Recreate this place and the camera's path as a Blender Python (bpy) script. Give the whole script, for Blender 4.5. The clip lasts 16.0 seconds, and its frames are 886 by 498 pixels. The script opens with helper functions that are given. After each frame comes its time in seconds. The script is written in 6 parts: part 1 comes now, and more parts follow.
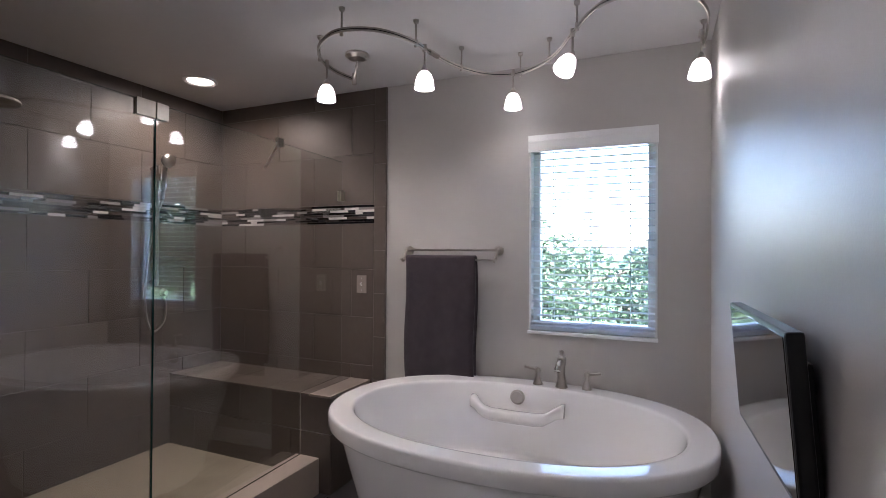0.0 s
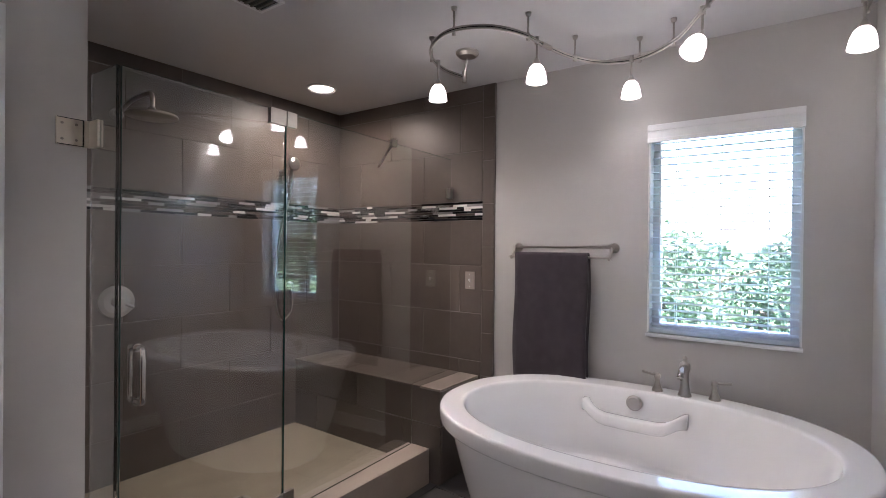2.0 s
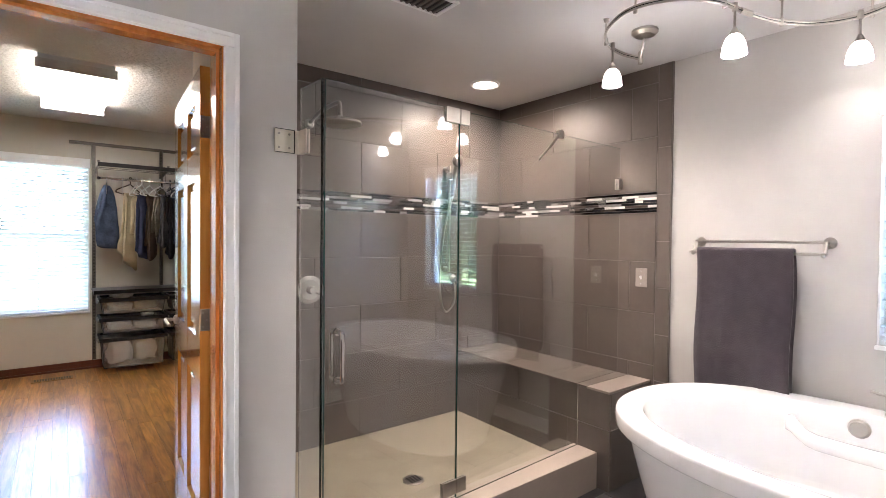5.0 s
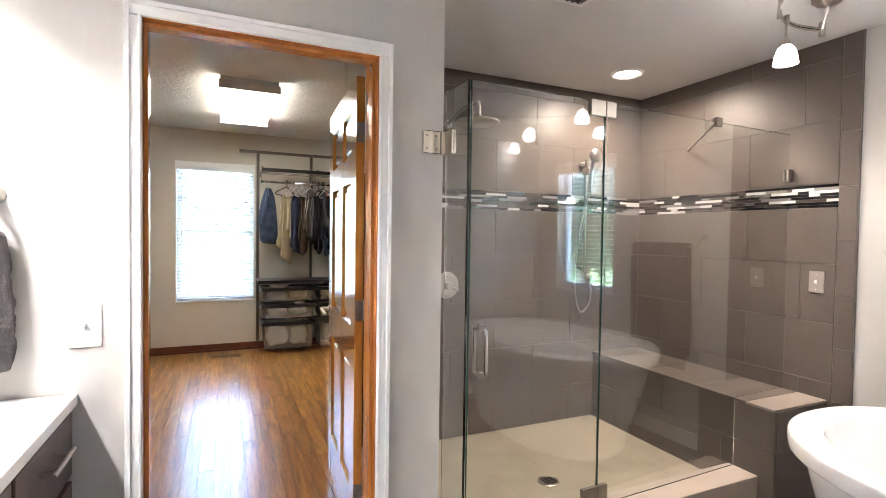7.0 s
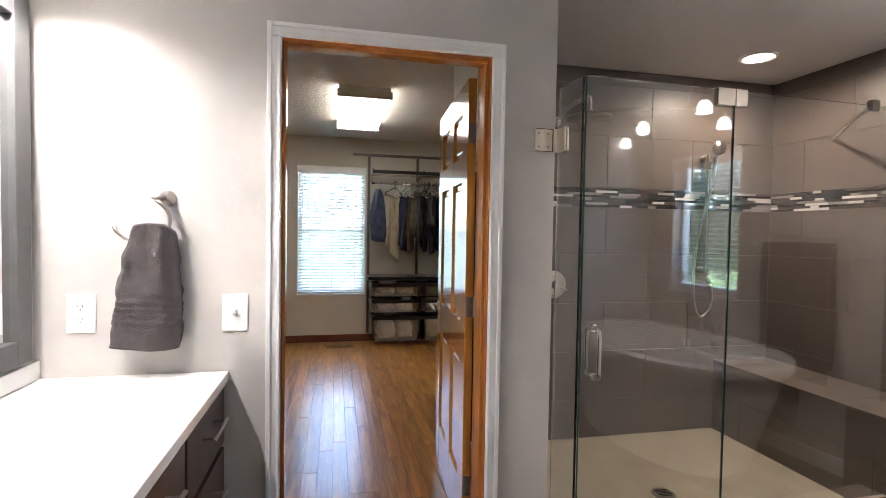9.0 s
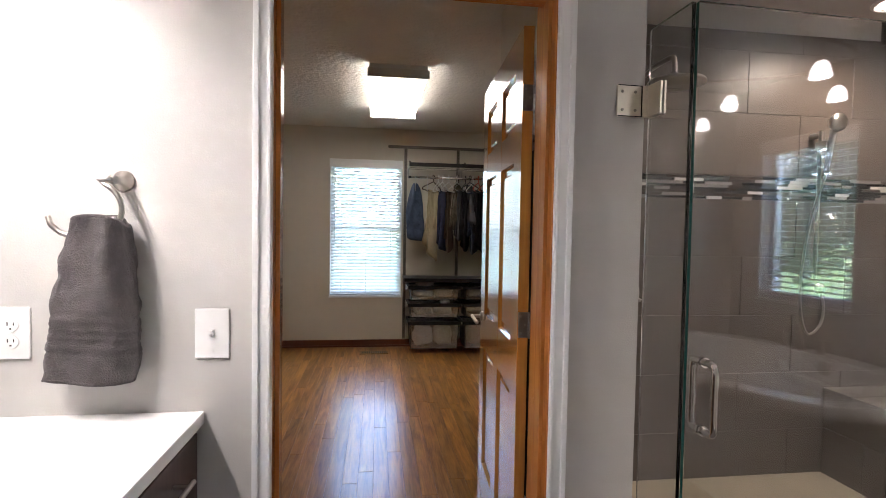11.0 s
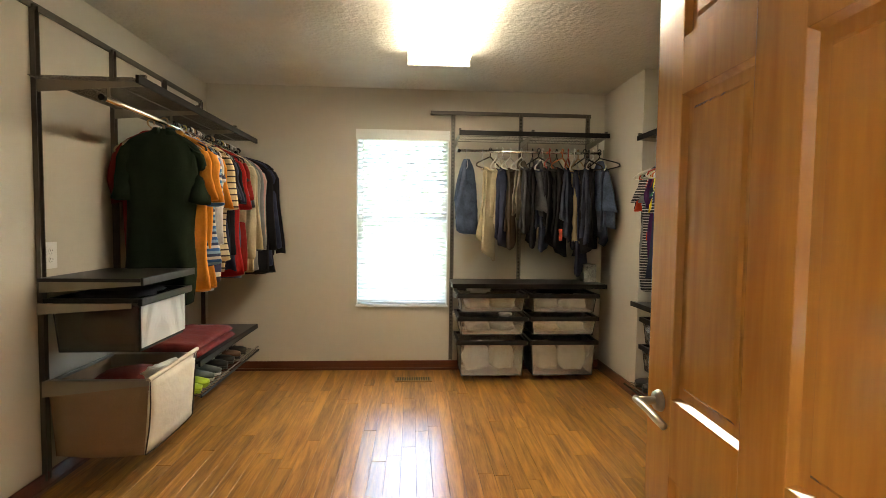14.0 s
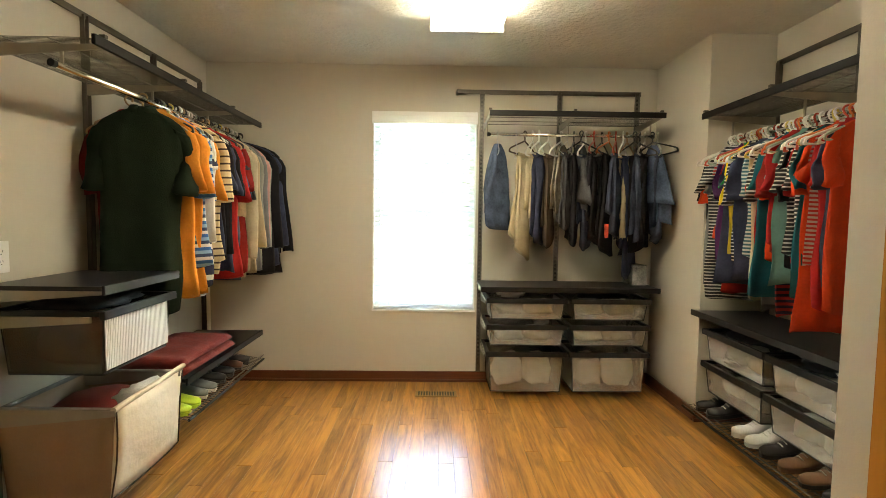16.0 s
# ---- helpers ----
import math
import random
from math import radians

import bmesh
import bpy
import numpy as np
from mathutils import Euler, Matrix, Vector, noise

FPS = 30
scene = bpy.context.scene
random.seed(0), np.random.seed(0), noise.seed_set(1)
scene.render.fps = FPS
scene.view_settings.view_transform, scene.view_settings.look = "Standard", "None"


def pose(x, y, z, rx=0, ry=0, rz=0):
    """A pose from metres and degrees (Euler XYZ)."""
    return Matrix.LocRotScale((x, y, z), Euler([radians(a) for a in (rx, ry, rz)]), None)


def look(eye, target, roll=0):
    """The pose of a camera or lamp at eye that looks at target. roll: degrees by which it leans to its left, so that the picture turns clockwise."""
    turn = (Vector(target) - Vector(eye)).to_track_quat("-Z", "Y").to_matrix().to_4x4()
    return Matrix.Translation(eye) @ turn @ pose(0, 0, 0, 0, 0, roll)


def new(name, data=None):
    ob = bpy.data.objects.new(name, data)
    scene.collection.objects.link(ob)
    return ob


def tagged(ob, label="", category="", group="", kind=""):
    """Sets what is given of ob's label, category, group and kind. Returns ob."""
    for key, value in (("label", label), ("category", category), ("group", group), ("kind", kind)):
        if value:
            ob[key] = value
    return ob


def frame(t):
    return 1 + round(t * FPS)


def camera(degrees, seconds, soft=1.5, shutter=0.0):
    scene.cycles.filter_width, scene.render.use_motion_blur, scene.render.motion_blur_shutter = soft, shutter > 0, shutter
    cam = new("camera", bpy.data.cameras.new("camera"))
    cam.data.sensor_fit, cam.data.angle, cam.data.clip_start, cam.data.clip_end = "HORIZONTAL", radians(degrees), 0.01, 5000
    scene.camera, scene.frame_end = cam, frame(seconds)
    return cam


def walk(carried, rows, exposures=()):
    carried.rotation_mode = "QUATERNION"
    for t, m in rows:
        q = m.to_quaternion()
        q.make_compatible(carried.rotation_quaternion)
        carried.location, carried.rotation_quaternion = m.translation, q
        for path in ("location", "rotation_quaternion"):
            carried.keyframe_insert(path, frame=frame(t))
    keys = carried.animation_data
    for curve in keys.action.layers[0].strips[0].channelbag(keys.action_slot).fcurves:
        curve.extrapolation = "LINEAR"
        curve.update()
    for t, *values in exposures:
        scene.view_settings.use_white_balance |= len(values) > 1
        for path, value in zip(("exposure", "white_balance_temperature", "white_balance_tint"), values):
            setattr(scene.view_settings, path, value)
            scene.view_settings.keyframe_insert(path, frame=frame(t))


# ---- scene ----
cam = camera(83.9, 16.0, soft=0.75)
PATH = [
    (0, (0.015, -2.002, 1.358), (1.847, -1.2, 1.374), 0.38),
    (0.5, (0.015, -1.99, 1.359), (1.801, -1.091, 1.371), 0.49),
    (1, (0.021, -1.994, 1.355), (1.75, -0.99, 1.366), 0.63),
    (1.5, (0.008, -1.968, 1.367), (1.693, -0.89, 1.365), 0.5),
    (2, (0.005, -1.964, 1.37), (1.634, -0.803, 1.361), 0.58),
    (2.5, (-0.005, -1.943, 1.372), (1.57, -0.71, 1.359), 0.5),
    (3, (-0.013, -1.934, 1.367), (1.492, -0.619, 1.351), 0.6),
    (3.5, (-0.024, -1.913, 1.367), (1.418, -0.527, 1.347), 0.6),
    (6, (-0.091, -1.837, 1.372), (0.954, -0.131, 1.325), 0.64),
    (6.5, (-0.11, -1.826, 1.37), (0.823, -0.058, 1.321), 0.7),
    (7, (-0.134, -1.822, 1.37), (0.676, 0.006, 1.315), 0.83),
    (7.5, (-0.161, -1.823, 1.37), (0.528, 0.054, 1.31), 0.9),
    (8, (-0.176, -1.826, 1.37), (0.395, 0.089, 1.307), 0.9),
    (8.5, (-0.187, -1.829, 1.369), (0.295, 0.111, 1.303), 0.94),
    (9, (-0.186, -1.836, 1.366), (0.243, 0.117, 1.301), 0.94),
    (11.5, (-0.09, -1.127, 1.349), (0.146, 0.858, 1.276), 0.9),
    (12, (-0.091, -0.876, 1.341), (0.119, 1.111, 1.268), 0.8),
    (12.5, (-0.111, -0.633, 1.336), (0.077, 1.356, 1.257), 0.8),
    (13, (-0.123, -0.405, 1.336), (0.049, 1.586, 1.25), 0.8),
    (13.5, (-0.119, -0.238, 1.33), (0.026, 1.755, 1.234), 0.8),
    (14, (-0.135, -0.059, 1.33), (-0.01, 1.935, 1.228), 0.7),
    (14.5, (-0.149, 0.086, 1.332), (-0.044, 2.08, 1.224), 0.8),
    (15, (-0.139, 0.222, 1.326), (-0.06, 2.217, 1.21), 0.8),
    (15.5, (-0.126, 0.346, 1.335), (-0.068, 2.341, 1.212), 0.7),
    (16, (-0.134, 0.448, 1.339), (-0.102, 2.444, 1.208), 0.7),
]
# the clip's camera opens up as it turns, and warms in the closet
EXPOSURES = [(0, 4.27, 5850, 20), (1.5, 4.42, 5850, 20), (2.5, 4.78, 5950, 18), (3.5, 5.3, 6100, 18), (6, 5.98, 6100, 15), (7, 6.0, 6150, 13), (8, 5.5, 6200, 15), (9, 5.15, 6250, 15), (11.5, 4.93, 6250, 17), (12.5, 5.2, 6350, 16), (13.0, 5.45, 7300, 19), (13.5, 5.7, 7350, 12), (14.5, 6.12, 7700, 4), (16, 6.32, 7600, 1)]
walk(cam, [(t, look(eye, target, roll)) for t, eye, target, roll in PATH], EXPOSURES)

# ---- world, sun ----
world = bpy.data.worlds.new("world")
scene.world = world
world.use_nodes = True
wn = world.node_tree.nodes
sky = wn.new("ShaderNodeTexSky")
sky.sky_type = "NISHITA"
sky.sun_disc = False
sky.sun_elevation = radians(48)
sky.sun_rotation = radians(200)
world.node_tree.links.new(sky.outputs[0], wn["Background"].inputs[0])
wn["Background"].inputs[1].default_value = 0.15
sun = new("sun", bpy.data.lights.new("sun", "SUN"))
sun.data.energy, sun.data.angle, sun.data.color = 3.0, radians(0.5), (1.0, 0.95, 0.88)
sun.matrix_world = look((0, 0, 30), (8.0, 22.0, 0))


def area_lamp(name, m, sx, sy, watts, color):
    lamp = new(name, bpy.data.lights.new(name, "AREA"))
    lamp.data.shape, lamp.data.size, lamp.data.size_y = "RECTANGLE", sx, sy
    lamp.data.energy, lamp.data.color = watts, color
    lamp.matrix_world = m
    return lamp


def point_lamp(name, p, watts, color, radius=0.02):
    lamp = new(name, bpy.data.lights.new(name, "POINT"))
    lamp.data.energy, lamp.data.color, lamp.data.shadow_soft_size = watts, color, radius
    lamp.location = p
    return lamp


WARM = (1.0, 0.92, 0.85)
# daylight entering by the closet window, just outside its panes
area_lamp("closet_window_daylight", look((-0.22, 4.58, 1.37), (-0.22, 0, 1.2)), 0.75, 1.5, 0.20, (0.86, 0.94, 1.0))


# ---- materials ----
def tree(name):
    m = bpy.data.materials.new(name)
    m.use_nodes = True
    return m, m.node_tree.nodes, m.node_tree.links, m.node_tree.nodes["Principled BSDF"]


def mat(name, color, rough=0.5, metal=0.0, vary=0.12, scale=8.0, bump=0.0, bscale=60.0, rand=0.0, stretch=(1, 1, 1), coat=0.0, sheen=0.0, relief=0.004):
    """A surface with stains at one scale, grain at another, fine relief, and a tone of its own for each object."""
    m, n, l, b = tree(name)
    tc = n.new("ShaderNodeTexCoord")
    mp = n.new("ShaderNodeMapping")
    mp.inputs["Scale"].default_value = stretch
    l.new(tc.outputs["Object"], mp.inputs[0])
    a, g = n.new("ShaderNodeTexNoise"), n.new("ShaderNodeTexNoise")
    a.inputs["Scale"].default_value, g.inputs["Scale"].default_value = scale, scale * 9
    a.inputs["Detail"].default_value = 4
    l.new(mp.outputs[0], a.inputs["Vector"]), l.new(mp.outputs[0], g.inputs["Vector"])
    mix = n.new("ShaderNodeMath")
    mix.operation = "MULTIPLY_ADD"
    mix.inputs[1].default_value = 0.4
    l.new(g.outputs[0], mix.inputs[0]), l.new(a.outputs[0], mix.inputs[2])
    r = n.new("ShaderNodeMapRange")
    r.inputs[1].default_value, r.inputs[2].default_value = 0.4, 1.0
    r.inputs[3].default_value, r.inputs[4].default_value = 1 - vary, 1 + vary
    l.new(mix.outputs[0], r.inputs[0])
    out = r.outputs[0]
    if rand:
        oi = n.new("ShaderNodeObjectInfo")
        rr = n.new("ShaderNodeMapRange")
        rr.inputs[3].default_value, rr.inputs[4].default_value = 1 - rand, 1 + rand
        l.new(oi.outputs["Random"], rr.inputs[0])
        mm = n.new("ShaderNodeMath")
        mm.operation = "MULTIPLY"
        l.new(out, mm.inputs[0]), l.new(rr.outputs[0], mm.inputs[1])
        out = mm.outputs[0]
    vm = n.new("ShaderNodeVectorMath")
    vm.operation = "SCALE"
    vm.inputs[0].default_value = color
    l.new(out, vm.inputs["Scale"])
    l.new(vm.outputs[0], b.inputs["Base Color"])
    b.inputs["Roughness"].default_value, b.inputs["Metallic"].default_value = rough, metal
    b.inputs["Coat Weight"].default_value, b.inputs["Sheen Weight"].default_value = coat, sheen
    if bump:
        t = n.new("ShaderNodeTexNoise")
        t.inputs["Scale"].default_value = bscale
        t.inputs["Detail"].default_value = 3
        l.new(mp.outputs[0], t.inputs["Vector"])
        bp = n.new("ShaderNodeBump")
        bp.inputs["Strength"].default_value, bp.inputs["Distance"].default_value = bump, relief
        l.new(t.outputs[0], bp.inputs["Height"])
        l.new(bp.outputs[0], b.inputs["Normal"])
    return m


def wood(name, color, dark, rough=0.25, rand=0.2, along="Y", scale=1.0, coat=0.3):
    """Grain lines along one axis, with a broad figure and a tone for each piece."""
    m, n, l, b = tree(name)
    tc, mp, oi = n.new("ShaderNodeTexCoord"), n.new("ShaderNodeMapping"), n.new("ShaderNodeObjectInfo")
    s = {"X": (1.2, 14, 14), "Y": (14, 1.2, 14), "Z": (14, 14, 1.2)}[along]
    mp.inputs["Scale"].default_value = [v * scale for v in s]
    add = n.new("ShaderNodeVectorMath")
    add.operation = "MULTIPLY_ADD"
    add.inputs[1].default_value = (37, 53, 71)
    l.new(oi.outputs["Random"], add.inputs[0])
    l.new(tc.outputs["Object"], mp.inputs[0]), l.new(mp.outputs[0], add.inputs[2])
    a, f = n.new("ShaderNodeTexNoise"), n.new("ShaderNodeTexNoise")
    a.inputs["Scale"].default_value, a.inputs["Detail"].default_value, a.inputs["Distortion"].default_value = 1.0, 6, 1.2
    f.inputs["Scale"].default_value, f.inputs["Detail"].default_value = 7, 2
    l.new(add.outputs[0], a.inputs["Vector"]), l.new(add.outputs[0], f.inputs["Vector"])
    mx = n.new("ShaderNodeMath")
    mx.operation = "MULTIPLY_ADD"
    mx.inputs[1].default_value = 0.35
    l.new(f.outputs[0], mx.inputs[0]), l.new(a.outputs[0], mx.inputs[2])
    ramp = n.new("ShaderNodeValToRGB")
    ramp.color_ramp.elements[0].position, ramp.color_ramp.elements[1].position = 0.45, 0.85
    ramp.color_ramp.elements[0].color, ramp.color_ramp.elements[1].color = (*dark, 1), (*color, 1)
    l.new(mx.outputs[0], ramp.inputs[0])
    rr = n.new("ShaderNodeMapRange")
    rr.inputs[3].default_value, rr.inputs[4].default_value = 1 - rand, 1 + rand
    l.new(oi.outputs["Random"], rr.inputs[0])
    vm = n.new("ShaderNodeVectorMath")
    vm.operation = "SCALE"
    l.new(ramp.outputs[0], vm.inputs[0]), l.new(rr.outputs[0], vm.inputs["Scale"])
    l.new(vm.outputs[0], b.inputs["Base Color"])
    b.inputs["Roughness"].default_value, b.inputs["Coat Weight"].default_value = rough, coat
    b.inputs["Coat Roughness"].default_value = 0.07
    bp = n.new("ShaderNodeBump")
    bp.inputs["Strength"].default_value, bp.inputs["Distance"].default_value = 0.12, 0.001
    l.new(mx.outputs[0], bp.inputs["Height"]), l.new(bp.outputs[0], b.inputs["Normal"])
    return m


def glass(name, tint, rough=0.0, ior=1.5):
    m, n, l, b = tree(name)
    b.inputs["Base Color"].default_value = (*tint, 1)
    b.inputs["Transmission Weight"].default_value = 1.0
    b.inputs["Roughness"].default_value, b.inputs["IOR"].default_value = rough, ior
    return m


def glow(name, color, strength):
    m, n, l, b = tree(name)
    b.inputs["Base Color"].default_value = (0.8, 0.8, 0.78, 1)
    b.inputs["Emission Color"].default_value = (*color, 1)
    b.inputs["Emission Strength"].default_value = strength
    return m


def stripes(name, cols, width, axis=2, rough=0.85):
    """Knitted cloth with bands of colour across one axis."""
    m, n, l, b = tree(name)
    tc, sep, w = n.new("ShaderNodeTexCoord"), n.new("ShaderNodeSeparateXYZ"), n.new("ShaderNodeMath")
    l.new(tc.outputs["Object"], sep.inputs[0])
    w.operation = "WRAP"
    mul = n.new("ShaderNodeMath")
    mul.operation = "MULTIPLY"
    mul.inputs[1].default_value = 1 / width
    l.new(sep.outputs[axis], mul.inputs[0])
    w.inputs[1].default_value, w.inputs[2].default_value = 1.0, 0.0
    l.new(mul.outputs[0], w.inputs[0])
    ramp = n.new("ShaderNodeValToRGB")
    ramp.color_ramp.interpolation = "CONSTANT"
    e = ramp.color_ramp.elements
    while len(e) < len(cols):
        e.new(0.5)
    for k, c in enumerate(cols):
        e[k].position, e[k].color = k / len(cols), (*c, 1)
    l.new(w.outputs[0], ramp.inputs[0])
    l.new(ramp.outputs[0], b.inputs["Base Color"])
    b.inputs["Roughness"].default_value, b.inputs["Sheen Weight"].default_value = rough, 0.0
    t, bp = n.new("ShaderNodeTexNoise"), n.new("ShaderNodeBump")
    t.inputs["Scale"].default_value = 300
    bp.inputs["Strength"].default_value, bp.inputs["Distance"].default_value = 0.4, 0.002
    l.new(t.outputs[0], bp.inputs["Height"]), l.new(bp.outputs[0], b.inputs["Normal"])
    return m


PAINT_BATH = mat("grey_wall_paint", (0.50, 0.48, 0.455), 0.42, vary=0.03, scale=1.5, bump=0.12, bscale=220)
PAINT_CLOSET = mat("beige_wall_paint", (0.56, 0.52, 0.44), 0.5, vary=0.03, scale=1.5, bump=0.12, bscale=220)
PAINT_BATH.node_tree.nodes["Principled BSDF"].inputs["Specular IOR Level"].default_value = 0.28
CEIL_BATH = mat("white_ceiling_paint", (0.66, 0.645, 0.64), 0.6, vary=0.02, scale=2, bump=0.15, bscale=150)
CEIL_TEX = mat("stippled_ceiling", (0.66, 0.63, 0.57), 0.8, vary=0.05, scale=6, bump=0.9, bscale=32, relief=0.011)
WHITE = mat("white_gloss_paint", (0.80, 0.80, 0.79), 0.3, vary=0.02, scale=4, bump=0.05, bscale=90)
ACRYLIC = mat("white_acrylic", (0.84, 0.83, 0.82), 0.12, vary=0.01, scale=2, coat=0.5)
PLASTIC = mat("white_plastic", (0.80, 0.79, 0.77), 0.35, vary=0.02)
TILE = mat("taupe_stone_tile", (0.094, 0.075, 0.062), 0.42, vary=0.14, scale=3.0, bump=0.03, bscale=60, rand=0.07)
GROUT = mat("grey_grout", (0.185, 0.16, 0.145), 0.85, vary=0.08, scale=20)
PAN = mat("beige_mottled_shower_floor", (0.34, 0.295, 0.22), 0.45, vary=0.16, scale=7, bump=0.1, bscale=80)
CURB = mat("light_stone_curb", (0.40, 0.335, 0.28), 0.4, vary=0.07, scale=5)
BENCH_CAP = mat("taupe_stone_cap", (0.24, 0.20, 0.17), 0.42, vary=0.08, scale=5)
SLATE = mat("dark_slate_tile", (0.060, 0.055, 0.054), 0.45, vary=0.25, scale=9, bump=0.25, bscale=40, rand=0.15)
GROUT_F = mat("pale_floor_grout", (0.42, 0.39, 0.36), 0.9, vary=0.1, scale=30)
OAK = wood("oak_floor_wood", (0.55, 0.252, 0.058), (0.20, 0.074, 0.015), 0.28, 0.19, "Y", 1.3, 0.12)
DOOR_WOOD = wood("light_orange_door_veneer", (0.59, 0.262, 0.054), (0.43, 0.165, 0.032), 0.16, 0.06, "Z", 0.8, 0.9)
PINE = wood("orange_varnished_wood", (0.56, 0.215, 0.045), (0.38, 0.125, 0.025), 0.18, 0.06, "Z", 0.8, 0.7)
REDWOOD = wood("red_brown_stained_wood", (0.135, 0.034, 0.014), (0.07, 0.018, 0.008), 0.28, 0.05, "X", 1.0)
ESPRESSO = wood("dark_brown_cabinet_wood", (0.075, 0.036, 0.026), (0.035, 0.017, 0.013), 0.35, 0.05, "Z", 1.0)
HINGE = mat("dark_nickel", (0.36, 0.33, 0.29), 0.34, 1.0, vary=0.12, scale=30)
NICKEL = mat("brushed_nickel", (0.46, 0.43, 0.39), 0.28, 1.0, vary=0.04, scale=30)
# nickel for the corner clamp, its bright warm reflection put into the colour
LIT_NICKEL = mat("nickel_with_warm_reflection", (0.74, 0.68, 0.58), 0.3, 1.0, vary=0.05, scale=30)
EDGE = mat("green_polished_glass_edge", (0.012, 0.060, 0.052), 0.12, vary=0.3, scale=3)
LEVER = mat("satin_nickel_lever", (0.50, 0.46, 0.40), 0.30, 1.0, vary=0.05, scale=30)
CHROME = mat("polished_nickel", (0.72, 0.69, 0.65), 0.12, 1.0, vary=0.02, scale=20)
STEEL = mat("grey_coated_steel", (0.125, 0.110, 0.094), 0.38, 0.5, vary=0.06, scale=20)
WALNUT_METAL = mat("dark_bronze_coated_steel", (0.012, 0.0105, 0.010), 0.5, 0.0, vary=0.12, scale=10)
BLACK = mat("black_plastic", (0.012, 0.012, 0.013), 0.3, vary=0.1)
SCREEN = mat("black_glass_screen", (0.006, 0.006, 0.007), 0.06, vary=0.02)
QUARTZ = mat("white_quartz", (0.80, 0.79, 0.77), 0.22, vary=0.03, scale=4)
CLEAR = glass("clear_shower_glass", (0.93, 0.955, 0.95), ior=1.68)
PANE = glass("window_glass", (0.98, 0.99, 0.99))
MIRROR = mat("mirror_silver", (0.88, 0.89, 0.89), 0.01, 1.0, vary=0.0)
FRAME_GREY = mat("grey_mirror_frame", (0.10, 0.10, 0.098), 0.45, vary=0.1, scale=12)
BLIND = mat("white_blind_slat", (0.80, 0.80, 0.80), 0.5, vary=0.02)
bn, bl = BLIND.node_tree.nodes, BLIND.node_tree.links
thin, both = bn.new("ShaderNodeBsdfTranslucent"), bn.new("ShaderNodeMixShader")
thin.inputs[0].default_value = (0.80, 0.84, 0.86, 1)
both.inputs[0].default_value = 0.6
bl.new(bn["Principled BSDF"].outputs[0], both.inputs[1]), bl.new(thin.outputs[0], both.inputs[2])
bl.new(both.outputs[0], bn["Material Output"].inputs[0])
TOWEL_PLUM = mat("plum_grey_terry", (0.042, 0.031, 0.038), 0.95, vary=0.2, scale=20, bump=1.0, bscale=260, sheen=0.12)
TOWEL_GREY = mat("grey_brown_terry", (0.068, 0.058, 0.058), 0.95, vary=0.22, scale=25, bump=1.0, bscale=260, sheen=0.12)
# near-black standing for the shade in the gap behind the open door
GAP_SHADE = mat("black_gap_shade", (0.010, 0.009, 0.010), 0.95, vary=0.2, scale=20, bump=0.8, bscale=200)
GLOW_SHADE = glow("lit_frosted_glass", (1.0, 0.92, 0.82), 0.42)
GLOW_CAN = glow("lit_recessed_lens", (1.0, 0.86, 0.68), 0.9)
GLOW_PANEL = glow("lit_acrylic_diffuser", (1.0, 0.93, 0.80), 0.41)


for m in (WALNUT_METAL, BLACK):
    m.node_tree.nodes["Principled BSDF"].inputs["Specular IOR Level"].default_value = 0.22


# ---- builders ----
def thing(name, label, category, group="", kind=""):
    return tagged(new(name), label, category, group, kind)


def link(name, bm, material, smooth=False):
    bmesh.ops.recalc_face_normals(bm, faces=bm.faces[:])
    me = bpy.data.meshes.new(name)
    bm.to_mesh(me)
    bm.free()
    me.materials.append(material)
    if smooth:
        me.shade_smooth()
    return new(name, me)


def part(name, bm, material, parent, label="", smooth=False):
    ob = link(name, bm, material, smooth)
    ob.parent = parent
    return tagged(ob, label)


def solid(name, bm, material, label, category, group="", kind="", smooth=False):
    return tagged(link(name, bm, material, smooth), label, category, group, kind)


def box(bm, x0, x1, y0, y1, z0, z1, bevel=0.0):
    vs = [bm.verts.new((x, y, z)) for x in (x0, x1) for y in (y0, y1) for z in (z0, z1)]
    fs = [bm.faces.new([vs[i] for i in f]) for f in ((0, 1, 3, 2), (4, 6, 7, 5), (0, 4, 5, 1), (2, 3, 7, 6), (0, 2, 6, 4), (1, 5, 7, 3))]
    if bevel:
        es = list({e for f in fs for e in f.edges})
        bmesh.ops.bevel(bm, geom=es, offset=bevel, segments=2, affect="EDGES", profile=0.6)
    return bm


def boxes(*rows, bevel=0.0):
    bm = bmesh.new()
    for r in rows:
        box(bm, *r, bevel=bevel)
    return bm


def loft(bm, rings, cap=True, closed=True):
    vr = [[bm.verts.new(p) for p in r] for r in rings]
    n = len(vr[0])
    for a, b in zip(vr, vr[1:]):
        for i in range(n if closed else n - 1):
            j = (i + 1) % n
            bm.faces.new((a[i], a[j], b[j], b[i]))
    if cap and closed:
        bm.faces.new(vr[0])
        bm.faces.new(vr[-1][::-1])
    return bm


def tube(bm, pts, r, seg=8, cap=True):
    pts = [Vector(p) for p in pts]
    rings, prev = [], None
    for i, p in enumerate(pts):
        d = (pts[min(i + 1, len(pts) - 1)] - pts[max(i - 1, 0)]).normalized()
        if prev is None:
            prev = d.orthogonal().normalized()
        side = (prev - d * prev.dot(d)).normalized()
        up = d.cross(side)
        prev = side
        rad = r[i] if isinstance(r, (list, tuple)) else r
        rings.append([p + (side * math.cos(a) + up * math.sin(a)) * rad for a in (2 * math.pi * k / seg for k in range(seg))])
    return loft(bm, rings, cap)


